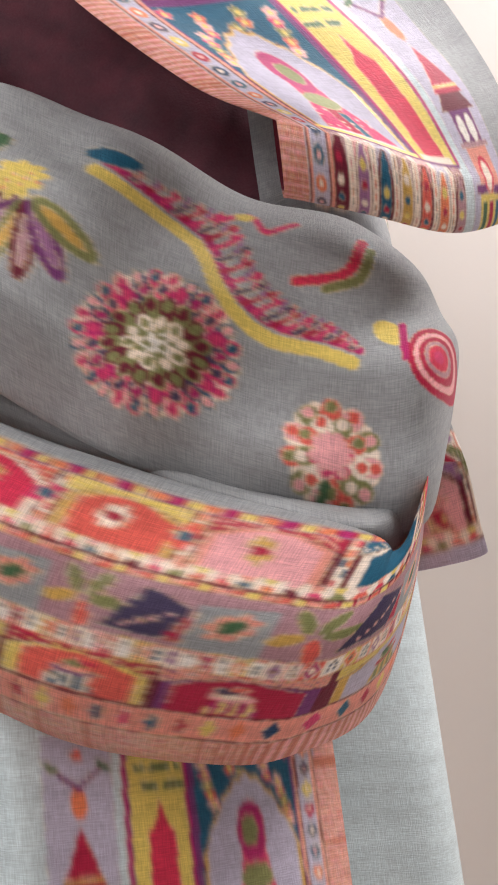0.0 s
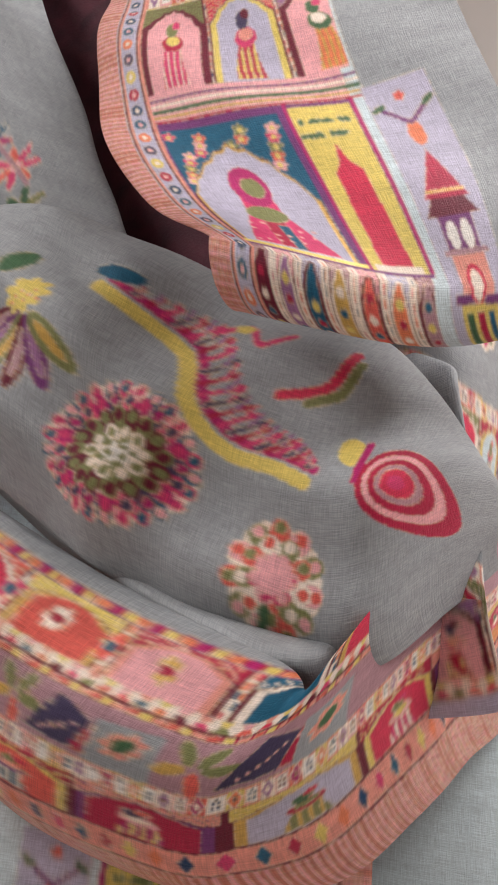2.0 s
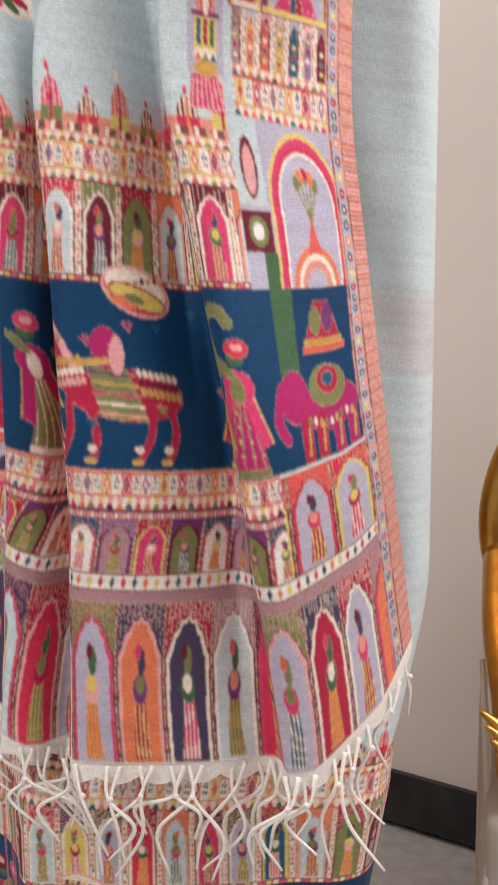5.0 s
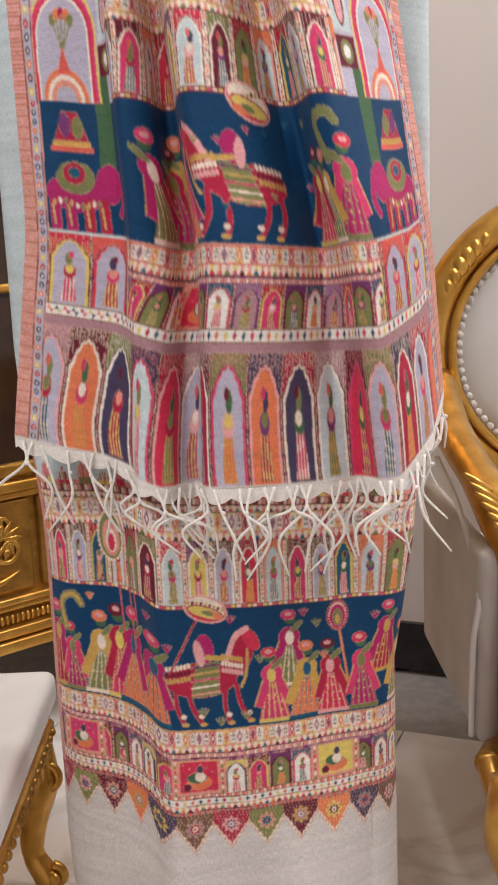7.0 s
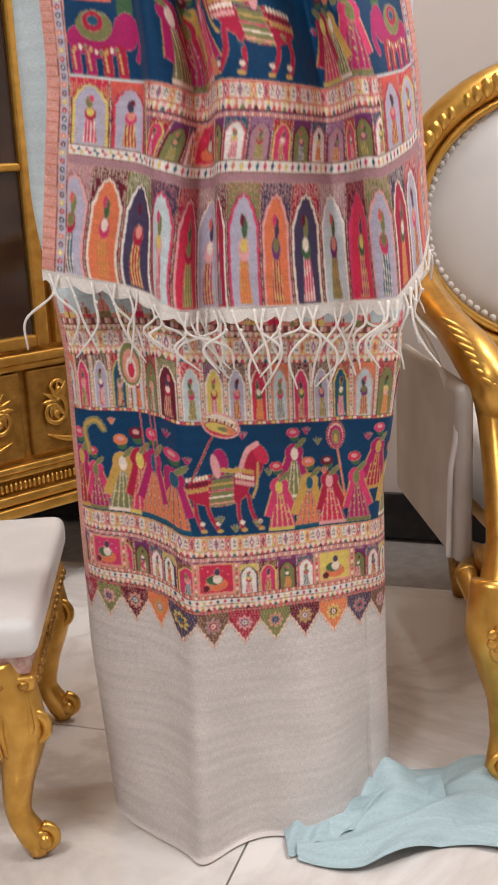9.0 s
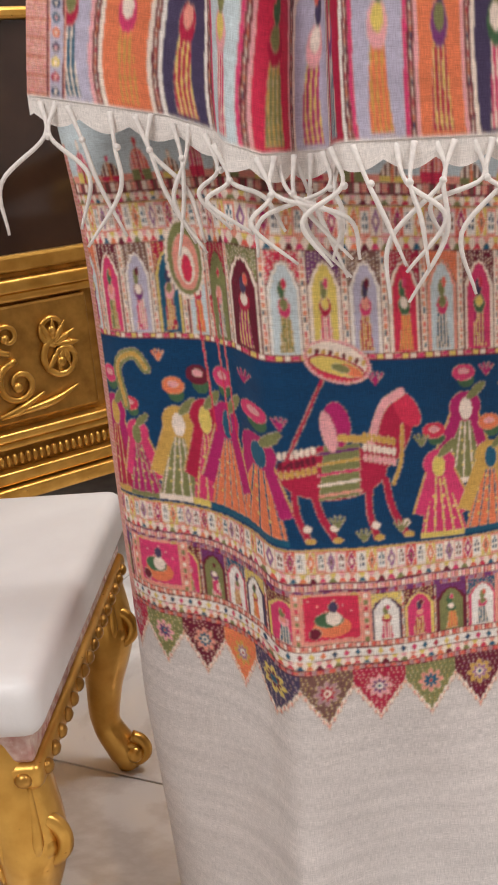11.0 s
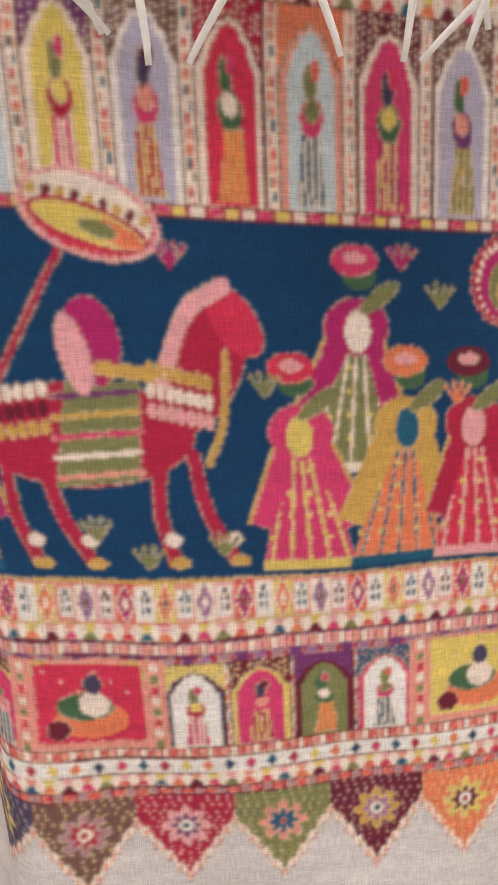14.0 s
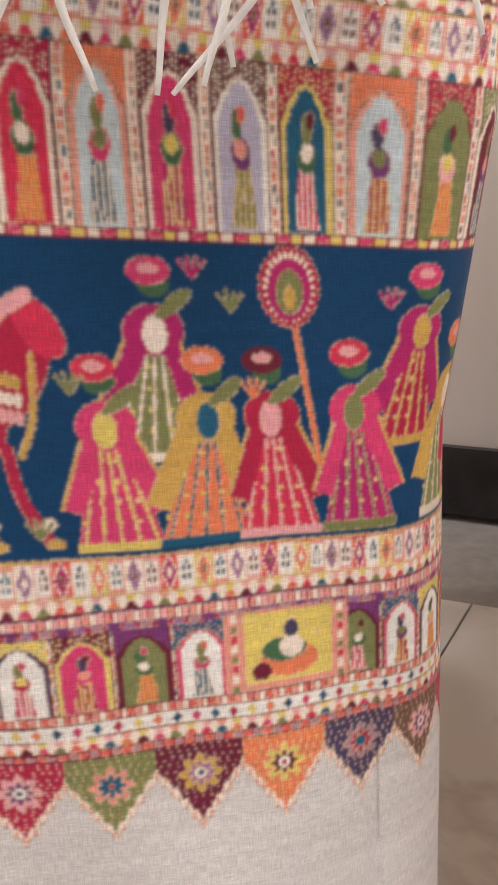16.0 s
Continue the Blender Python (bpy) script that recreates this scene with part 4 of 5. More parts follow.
zz = np.linspace(0.225, 0.645, 590)
X, Y, Z, S = suit_surface(730, zz)
sag = np.interp(X, [-0.17, -0.11, -0.05, 0.05, 0.2], [0.016, 0.010, -0.001, 0.0, 0.0])
V = zz[:, None] - sag * np.clip((0.56 - zz[:, None]) / 0.2, 0, 1)
cloth_grid("printed_hem", X, Y, Z, S, V, stitched(suit_print(S, V), 1), CLOTH, suit, "hem print of palace arches and a navy procession")
for nm, z0, z1, n, ink in (("upper_cloth", 0.645, 1.42, 150, "pale"), ("lower_cloth", 0.0, 0.225, 60, "grey")):
    vv = np.linspace(z0, z1, n)
    X, Y, Z, S = suit_surface(200, vv)
    vv = np.repeat(vv[:, None], 200, 1)
    C = Painter(S, vv, ink).C
    C[..., :3] *= (1 + 0.03 * noise_grid(S, vv, 40, 33, 1))[..., None]
    if nm == "upper_cloth":
        band = (vv > 0.905) & (vv < 0.965) & (S > 0.1)
        C[band, :3] = C[band, :3] * 0.8 + np.array(INK["rose"]) * 0.14
    cloth_grid(nm, X, Y, Z, S, vv, C, CLOTH, suit)
# the end that trails on the floor
a, b = np.meshgrid(np.linspace(0, 1, 90), np.linspace(0, 1, 60))
X = 0.08 + 0.27 * a + 0.02 * np.sin(b * 5)
Y = 0.075 - 0.17 * b - 0.02 * np.sin(a * 7) * b + 0.03 * (1 - a)
Z = 0.006 + 0.020 * np.clip(np.sin(a * 9 + b * 4.0), 0, 1) * (1 - 0.5 * b) + 0.035 * np.exp(-((a - 0.35) / 0.12) ** 2) * (1 - b) + 0.003 * np.sin(b * 23 + a * 11)
C = Painter(a * 0.3, b * 0.2, "pale").C
C[..., :3] *= np.array((0.70, 0.80, 0.82))
cloth_grid("trailing_end", X, Y, np.maximum(Z, 0.003), a * 0.3, b * 0.2, C, CLOTH, suit, "pale aqua cloth end crumpled on the floor")
X = 0.05 + 0.20 * a
Y = 0.035 - 0.10 * b * (0.6 + 0.4 * np.sin(a * 6 + 1)) + 0.02 * np.sin(a * 9)
Z = 0.004 + 0.024 * (1 - b) * (0.5 + 0.5 * np.sin(a * 14)) + 0.004 * np.sin(a * 31 + b * 9)
cloth_grid("trailing_fold", X, Y, np.maximum(Z, 0.003), a * 0.3, b * 0.2, C, CLOTH, suit)

# the shawl: its end hangs in deep pleats, the rest is wound in swags above
shawl = thing("shawl", "pale blue wound shawl with palace border, copper edge and fringe", "shawl")
LOW = [(0.235, 0.070), (0.217, 0.034), (0.197, 0.005), (0.177, -0.020), (0.160, -0.030), (0.151, -0.008), (0.140, -0.003), (0.110, -0.020), (0.060, -0.040), (0.022, -0.052), (0.008, -0.042),
       (0.004, -0.012), (-0.010, -0.010), (-0.022, -0.030), (-0.048, -0.034), (-0.058, -0.010), (-0.085, -0.002), (-0.12, -0.006), (-0.163, 0.004)]
MID = [(0.217, 0.015), (0.205, -0.005), (0.185, -0.035), (0.160, -0.070), (0.137, -0.086), (0.127, -0.045), (0.117, -0.025), (0.098, -0.048), (0.060, -0.075), (0.026, -0.086), (0.014, -0.068),
       (0.009, -0.014), (-0.002, -0.010), (-0.015, -0.040), (-0.042, -0.045), (-0.052, -0.010), (-0.075, -0.004), (-0.11, -0.006), (-0.142, 0.005)]
HIGH = [(0.190, 0.0), (0.172, -0.022), (0.142, -0.052), (0.105, -0.082), (0.080, -0.094), (0.072, -0.050), (0.062, -0.030), (0.050, -0.055), (0.025, -0.085), (-0.003, -0.094), (-0.012, -0.075),
        (-0.017, -0.022), (-0.026, -0.018), (-0.036, -0.050), (-0.058, -0.055), (-0.068, -0.020), (-0.09, -0.012), (-0.118, -0.010), (-0.15, 0.0)]
TOP = HIGH[:-3] + [(-0.10, -0.012), (-0.17, -0.004), (-0.26, 0.03)]
nu, nv = 800, 600
keyed = [even_path(c, nu) for c in (LOW, MID, HIGH, TOP)]
V = np.linspace(0, 0.72, nv)[:, None]
q = [np.interp(V, [0, 0.2, 0.46, 0.62], w) for w in ([1, 0, 0, 0], [0, 1, 0, 0], [0, 0, 1, 0], [0, 0, 0, 1])]
for k in range(4):
    ker = np.ones(61) / 61
    q[k] = np.convolve(np.pad(q[k][:, 0], 30, mode="reflect", reflect_type="odd"), ker, "valid")[:, None]
X = sum(w * c[None, :, 0] for w, c in zip(q, keyed))
Y = sum(w * c[None, :, 1] for w, c in zip(q, keyed))
Y = Y + 0.0016 * np.sin(X * 90 + V * 15) * np.sin(V * 31)
ds = np.hypot(np.diff(X, axis=1), np.diff(Y, axis=1))
U = np.concatenate([np.zeros((nv, 1)), np.cumsum(ds, 1)], 1)
W = U[:, -1:]
lift = np.interp(np.linspace(0, 1, nu), [0, 0.08, 0.2, 0.42, 0.55, 0.72, 0.85, 1.0], [0.085, 0.045, 0.010, 0.0, -0.004, -0.010, 0.012, 0.024])[None]
Z = 0.628 + V * 1.005 + lift * np.clip(1 - V / 0.42, 0, 1)
VV = np.repeat(V, nu, 1)
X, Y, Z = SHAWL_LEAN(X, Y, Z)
cloth_grid("hanging_end", X, Y, Z, U, VV, stitched(shawl_print(U, VV, np.repeat(W, nu, 1)), 2, 0.3), CLOTH, shawl, "pleated shawl end with navy procession band")
# sheer hem and fringe
h = np.linspace(-1, 0, 6)[:, None]
rag = 0.010 + 0.006 * np.abs(np.sin(np.linspace(0, 60, nu)))[None]
C = Painter(np.repeat(U[:1], 6, 0), np.repeat(h, nu, 1), "white").C
cloth_grid("sheer_hem", np.repeat(X[:1], 6, 0), np.repeat(Y[:1], 6, 0) + 0.0006, Z[:1] + h * rag, np.repeat(U[:1], 6, 0), np.repeat(h * 0.02, nu, 1), C, CLOTH, shawl, "sheer white unwoven hem")
rng = random.Random(4)
for k in range(27):
    i = int((k + 0.5) / 27 * nu + rng.uniform(-8, 8))
    x, y, z = X[0, i], Y[0, i], Z[0, i] - 0.008
    out = -0.004 - 0.006 * rng.random()
    bm = bmesh.new()
    drift = rng.uniform(-0.034, 0.034) + (0.03 if i < 60 else 0)
    L = rng.uniform(0.04, 0.08)
    for s in range(rng.choice((1, 2, 2))):
        dx = drift + (s - 0.5) * 0.022 + rng.uniform(-0.012, 0.012)
        bend = rng.uniform(-0.024, 0.024)
        pts = [(x + (s - 0.5) * 0.010, y + 0.001, z + 0.006), (x + dx * 0.1, y + out, z - 0.014), (x + dx * 0.5 + bend, y + out * 1.2, z - L * 0.55), (x + dx + bend * 0.3, y + out * 0.8, z - L)]
        tube(bm, pts, [0.0020, 0.0012, 0.0015, 0.0014, 0.0009], 22, 7)
    sphere(bm, (x + drift * 0.1, y + out, z - 0.014), 0.0022, 8, 6)
    part("tassel", bm, THREAD, shawl)


def swag(name, top, bottom, y_mid, bulge, nu, nv, paint, label="", mat=CLOTH, wrinkle=0.002, seed=0.0, curl=0.0):
    """A hanging fold between an upper and a lower edge, (x, z) or (x, y, z) points, bellied towards the viewer."""
    def three(p):
        return [(q[0], y_mid, q[1]) if len(q) == 2 else q for q in p]
    T, B = smooth_path(three(top), nu), smooth_path(three(bottom), nu)
    r = np.linspace(0, 1, nv)[:, None]
    P = B[None] * (1 - r[..., None]) + T[None] * r[..., None]
    X, Y, Z = P[..., 0].copy(), P[..., 1].copy(), P[..., 2].copy()
    mid = (T + B) / 2
    s = np.concatenate([[0], np.cumsum(np.linalg.norm(np.diff(mid, axis=0), axis=1))])
    S = np.repeat(s[None], nv, 0)
    H = np.linalg.norm(T - B, axis=1)[None] * r * 1.12
    Y -= bulge * (np.sin(math.pi * np.clip(r, 0, 1)) ** 0.6)
    Y -= wrinkle * np.sin(H * 140 + S * 26 + seed) + wrinkle * 0.8 * np.sin(S * 75 - H * 60 + 2 * np.sin(S * 31 + seed))
    Y += curl * (1 - r) ** 6
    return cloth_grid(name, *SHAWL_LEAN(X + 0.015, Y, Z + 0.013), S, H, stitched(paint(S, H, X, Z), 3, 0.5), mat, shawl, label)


def paint_low(S, H, X, Z):
    """Bands that run along the broad swag, as the border lies lengthwise there."""
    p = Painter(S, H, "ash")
    p.rect(-1, 2, 0.0, 0.104, "rose")
    p.rect(-1, 2, 0.046, 0.068, "mauve")
    for k in range(26):
        x, h = 0.012 + k * 0.021, 0.057
        if k % 3 == 0:
            p.poly([(x - 0.014, h - 0.008), (x + 0.006, h - 0.008), (x + 0.016, h + 0.001), (x - 0.004, h + 0.009)], "dusk")
            p.poly([(x + 0.004, h - 0.008), (x + 0.024, h - 0.009), (x + 0.030, h - 0.001), (x + 0.010, h + 0.004)], "crimson")
            for j in range(12):
                p.oval(x - 0.008 + (j * 7 % 13) * 0.0025, h - 0.006 + (j * 5 % 9) * 0.0014, 0.0007, 0.0007, "rose", 0, 0.6)
        elif k % 3 == 2:
            for a in (0, 60, 120, 200, 280):
                p.oval(x + 0.007 * math.cos(radians(a)), h + 0.006 * math.sin(radians(a)), 0.005, 0.0022, ("olive", "coral", "gold")[a % 3], a)
        else:
            p.poly([(x - 0.012, h - 0.010), (x + 0.010, h - 0.010), (x + 0.010, h + 0.008), (x - 0.010, h + 0.006)], "ash")
            p.oval(x, h, 0.008, 0.005, "salmon", 25, 0.2, 7, 0.3)
            p.oval(x, h, 0.004, 0.0025, "green", 25)
    w = Painter(S, H, "red")
    w.arches(0.0, 0.024, 0.046, "red coral crimson", "crimson salmon yellow", "yellow purple gold", 0.0, True, True, 0.86)
    w.V = H - 0.024
    w.C[...] = 1
    w.arches(0.0, 0.0155, 0.046, "red coral crimson lilac", "crimson salmon yellow", "yellow purple gold", 0.0, True, True, 0.88)
    m = (H > 0.024) & (H < 0.0395)
    p.C[m] = w.C[m]
    p.diamonds(0.0395, 0.047, 0.0046)
    p.ticks(0.068, 0.071, 0.004, "coral yellow salmon", "maroon")
    p.zigzag(0.071, 0.0765, 0.006)
    w.V = H - 0.0765
    w.arches(0.0, 0.020, 0.040, "teal red coral rose", "teal coral yellow crimson", "cream gold salmon", 0.012, True, False, 0.80)
    m = (H > 0.0765) & (H < 0.0965)
    p.C[m] = w.C[m]
    for k in range(24):
        p.oval(0.01 + k * 0.02, 0.0865, 0.006, 0.0038, ("pink", "cream", "coral", "gold")[k % 4], 20 * k, 0.3, 6, 0.3)
        p.oval(0.01 + k * 0.02, 0.0865, 0.0028, 0.002, ("teal", "crimson")[k % 2])
    p.ticks(0.0965, 0.1005, 0.005, "orange magenta yellow", "purple")
    p.lay(H > 0.1005, "ash")
    p.buds(0.0125, 0.024, 0.0085, "salmon")
    p.ribs(H, S, H < 0.0125)
    return p.C


def paint_mid(S, H, X, Z):
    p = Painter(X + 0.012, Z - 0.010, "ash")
    p.oval(0.1495, 1.3050, 0.0235, 0.0215, "cream", 0, 0, 20, 0.06)
    rosette(p, 0.1495, 1.3050, 0.0225, 0.0208, ((0.92, ("pink", "teal", "rose"), 0.16), (0.74, ("magenta", "pink", "dusk"), 0.17), (0.52, ("olive", "maroon"), 0.18), (0.28, ("olive", "cream"), 0.16), (0.08, ("white", "olive"), 0.12)), 24)
    p.oval(0.196, 1.2715, 0.0142, 0.0174, "cream", 0, 0, 14, 0.12)
    rosette(p, 0.196, 1.2715, 0.0136, 0.0165, ((0.84, ("olive", "rose", "coral"), 0.27), (0.58, ("coral", "olive", "cream"), 0.26), (0.28, ("rose", "pink"), 0.24)), 9)
    p.oval(0.196, 1.273, 0.006, 0.0065, "rose", 0, 0, 16, 0.2)
    p.stroke([(0.189, 1.254), (0.193, 1.263)], 0.0016, "green")
    # rose bud
    p.oval(0.2315, 1.3000, 0.0095, 0.0125, "crimson", -20)
    for rr, ink in ((0.8, "rose"), (0.66, "crimson"), (0.48, "mauve"), (0.36, "red"), (0.18, "pink")):
        p.oval(0.2315, 1.3000, 0.0095 * rr, 0.0125 * rr, ink, -20)
    p.oval(0.2185, 1.3095, 0.0042, 0.0058, "yellow", 30)
    p.stroke([(0.223, 1.3125), (0.221, 1.299)], 0.0012, "magenta")
    # feather leaf
    feather = [(0.140, 1.366), (0.157, 1.354), (0.168, 1.344), (0.1735, 1.324), (0.1845, 1.312), (0.198, 1.308), (0.2085, 1.303)]
    p.stroke([(x - 0.003, z - 0.004) for x, z in feather], 0.0024, "yellow")
    p.stroke(feather, 0.0016, "magenta")
    for k in range(26):
        x, z = smooth_path(feather, 28)[k + 1]
        L = 0.0105 * math.sin(math.pi * (k + 2) / 29)
        p.stroke([(x, z), (x + L * 0.9, z + L * 0.55)], 0.0010, ("pink", "dusk", "crimson")[k % 3])
        p.stroke([(x + L * 0.5, z + L * 0.3), (x + L * 0.8, z + L * 0.9)], 0.0006, ("violet", "pink")[k % 2])
    p.stroke([(0.193, 1.330), (0.209, 1.332), (0.216, 1.344)], 0.0018, "red")
    p.stroke([(0.202, 1.327), (0.213, 1.330), (0.218, 1.340)], 0.0016, "olive")
    # lily at the shoulder
    for k, a in enumerate((-85, -60, -35, -10, 15, 40)):
        cu, cv = 0.118 + 0.015 * math.sin(radians(a)), 1.350 - 0.015 * math.cos(radians(a))
        p.oval(cu, cv, 0.0125, 0.0040, ("maroon", "purple", "olive")[k % 3], 90 + a)
        p.oval(cu, cv, 0.0085, 0.0016, ("mauve", "violet", "gold")[k % 3], 90 + a)
    p.oval(0.116, 1.356, 0.009, 0.008, "yellow", 0, 0, 9, 0.3)
    for k in range(7):
        p.oval(0.111 + 0.0018 * k, 1.353 + 0.002 * (k % 3), 0.0007, 0.0007, "orange")
    p.oval(0.106, 1.372, 0.007, 0.005, "green", 30)
    p.oval(0.143, 1.367, 0.009, 0.003, "teal", -15)
    p.stroke([(0.172, 1.352), (0.182, 1.354), (0.186, 1.347), (0.196, 1.351)], 0.0012, "pink")
    p.oval(0.180, 1.3535, 0.003, 0.002, "yellow")
    return p.C


def plain(ink):
    def paint(S, H, X, Z):
        p = Painter(S, H, ink)
        return p.C
    return paint


def paint_side(S, H, X, Z):
    """Folded-back cloth: pale ground darkened as in shade, with a spray, and bands of the border along its foot."""
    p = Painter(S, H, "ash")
    p.rect(-1, 2, 0.0, 0.030, "lilac")
    p.zigzag(0.006, 0.012, 0.0062)
    p.arches(0.012, 0.038, 0.0240, "lilac rose red pale", "crimson violet olive", "yellow maroon cream", 0.0, True, True, 0.84)
    p.diamonds(0.038, 0.046, 0.0052)
    for k, (cu, cv) in enumerate(((0.03, 0.070), (0.075, 0.082), (0.115, 0.066), (0.155, 0.085))):
        spray(p, cu, cv, 0.011, k)
    return p.C


def paint_flap(S, H, X, Z):
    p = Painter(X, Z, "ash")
    for k, (x, z) in enumerate(((0.030, 1.455), (0.044, 1.438), (0.00, 1.50), (-0.045, 1.54), (0.02, 1.482), (-0.03, 1.49), (-0.08, 1.60))):
        for j in range(7):
            a = j * 51 + k * 20
            p.oval(x + 0.008 * math.sin(radians(a)), z + 0.0085 * math.cos(radians(a)), 0.0058, 0.0024, (("green", "olive"), ("pink", "coral"), ("teal", "magenta"))[k % 3][j % 2], 90 - a)
        p.oval(x, z, 0.0032, 0.0032, "rose")
    p.stroke([(-0.06, 1.60), (-0.02, 1.53), (0.03, 1.47)], 0.0012, "mauve")
    return p.C


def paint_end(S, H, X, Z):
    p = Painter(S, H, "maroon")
    # halved towards the dark of a fold's inside
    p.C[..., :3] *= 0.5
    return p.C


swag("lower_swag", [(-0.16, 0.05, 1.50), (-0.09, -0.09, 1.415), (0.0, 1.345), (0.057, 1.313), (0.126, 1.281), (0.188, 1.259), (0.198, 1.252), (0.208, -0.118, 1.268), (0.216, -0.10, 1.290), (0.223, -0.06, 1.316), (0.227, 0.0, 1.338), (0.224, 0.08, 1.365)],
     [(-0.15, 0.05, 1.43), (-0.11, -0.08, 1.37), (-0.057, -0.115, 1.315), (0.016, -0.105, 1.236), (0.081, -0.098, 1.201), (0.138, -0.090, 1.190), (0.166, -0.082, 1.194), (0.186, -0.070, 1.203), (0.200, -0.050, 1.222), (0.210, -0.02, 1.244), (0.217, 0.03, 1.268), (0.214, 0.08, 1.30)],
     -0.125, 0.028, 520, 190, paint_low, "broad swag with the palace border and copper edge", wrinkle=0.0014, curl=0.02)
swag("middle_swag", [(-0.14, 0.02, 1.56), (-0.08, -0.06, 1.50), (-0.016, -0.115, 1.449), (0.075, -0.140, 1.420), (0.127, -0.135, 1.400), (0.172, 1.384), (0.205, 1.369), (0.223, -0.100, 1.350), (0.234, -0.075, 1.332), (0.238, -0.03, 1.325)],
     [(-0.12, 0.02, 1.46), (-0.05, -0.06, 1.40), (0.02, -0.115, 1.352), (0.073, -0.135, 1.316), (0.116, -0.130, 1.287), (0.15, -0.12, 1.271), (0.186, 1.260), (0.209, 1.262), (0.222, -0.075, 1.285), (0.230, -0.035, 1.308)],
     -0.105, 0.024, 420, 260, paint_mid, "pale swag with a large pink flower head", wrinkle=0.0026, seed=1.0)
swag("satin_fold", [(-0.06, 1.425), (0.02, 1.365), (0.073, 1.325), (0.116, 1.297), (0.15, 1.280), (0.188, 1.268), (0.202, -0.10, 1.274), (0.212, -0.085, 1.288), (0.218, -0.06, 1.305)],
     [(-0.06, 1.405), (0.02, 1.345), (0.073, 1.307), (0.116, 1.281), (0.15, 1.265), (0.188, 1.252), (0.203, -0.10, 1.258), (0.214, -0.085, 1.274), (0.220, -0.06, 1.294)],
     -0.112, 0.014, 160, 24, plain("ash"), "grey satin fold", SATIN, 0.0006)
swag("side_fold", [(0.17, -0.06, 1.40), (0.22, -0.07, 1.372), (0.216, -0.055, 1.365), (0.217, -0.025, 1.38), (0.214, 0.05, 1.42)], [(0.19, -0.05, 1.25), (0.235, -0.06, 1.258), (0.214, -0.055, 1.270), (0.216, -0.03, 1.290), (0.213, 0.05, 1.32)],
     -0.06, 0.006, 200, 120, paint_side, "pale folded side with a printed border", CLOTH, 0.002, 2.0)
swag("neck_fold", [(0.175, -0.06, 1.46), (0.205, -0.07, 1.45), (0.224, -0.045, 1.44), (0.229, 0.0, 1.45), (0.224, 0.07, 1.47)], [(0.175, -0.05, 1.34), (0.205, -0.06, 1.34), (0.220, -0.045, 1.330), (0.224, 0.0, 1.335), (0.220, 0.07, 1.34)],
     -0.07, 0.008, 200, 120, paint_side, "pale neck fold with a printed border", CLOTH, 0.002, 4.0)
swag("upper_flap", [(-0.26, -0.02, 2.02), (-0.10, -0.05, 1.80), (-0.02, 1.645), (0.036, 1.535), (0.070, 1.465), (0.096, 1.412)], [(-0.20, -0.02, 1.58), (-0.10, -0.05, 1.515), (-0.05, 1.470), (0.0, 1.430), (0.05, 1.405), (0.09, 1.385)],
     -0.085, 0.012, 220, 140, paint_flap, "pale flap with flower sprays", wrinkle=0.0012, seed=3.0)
# added dark sheet that stands for the shade between flap and roll
swag("inner_fold_shade", [(-0.16, 2.02), (-0.06, 1.96), (0.04, 1.86), (0.13, 1.70), (0.2, 1.5)], [(-0.10, 1.56), (0.0, 1.47), (0.075, 1.39), (0.13, 1.36), (0.2, 1.34)], -0.052, 0.004, 60, 40, paint_end, "dark maroon reverse of the shawl", MAROON)

# upper roll: the turned-over border, curling under at its foot
nu, nv = 300, 380
left = smooth_path([(0.180, -0.178, 1.367), (0.156, -0.177, 1.384), (0.122, -0.162, 1.432), (0.094, -0.140, 1.500), (0.070, -0.11, 1.57), (0.03, -0.06, 1.68)], nv)
right = smooth_path([(0.262, -0.110, 1.380), (0.256, -0.115, 1.420), (0.238, -0.105, 1.480), (0.220, -0.09, 1.540), (0.195, -0.06, 1.61), (0.155, -0.02, 1.71)], nv)
s = np.linspace(0, 1, nu)[None]
P = left[:, None] * (1 - s[..., None]) + right[:, None] * s[..., None]
belly = np.sin(math.pi * s ** 0.8) * 0.012
X, Y, Z = P[..., 0], P[..., 1] - belly + 0.0015 * np.sin(P[..., 2] * 70 + s * 9), P[..., 2] - 0.014 * np.sin(math.pi * s)
r = np.linspace(0, 1, nv)[:, None]
Vr = 0.462 + 0.25 * r + 0 * s
D = s * 0.150 + 0 * r
n2 = 90
th = np.linspace(-1.5 * math.pi, 0, n2)[:, None]
R = 0.0145 - 0.004 * s
x2, y2, z2 = X[:1] + 0 * th, Y[:1] + R - R * np.cos(th), Z[:1] + R * np.sin(th) + 0 * s
X, Y, Z = np.vstack([x2, X[1:]]), np.vstack([y2, Y[1:]]), np.vstack([z2, Z[1:]])
Vr, D = np.vstack([Vr[:1] + R * th, Vr[1:]]), np.vstack([D[:1] + 0 * th, D[1:]])
p = Painter(D, Vr, "ash")
border_print(p, D, np.where(Vr > 0.625, Vr - 0.22, Vr), np.ones(D.shape, bool))
p.lay(Vr < 0.424, "maroon")
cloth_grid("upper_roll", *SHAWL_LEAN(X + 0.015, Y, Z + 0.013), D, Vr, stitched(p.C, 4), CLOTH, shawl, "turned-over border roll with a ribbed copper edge")


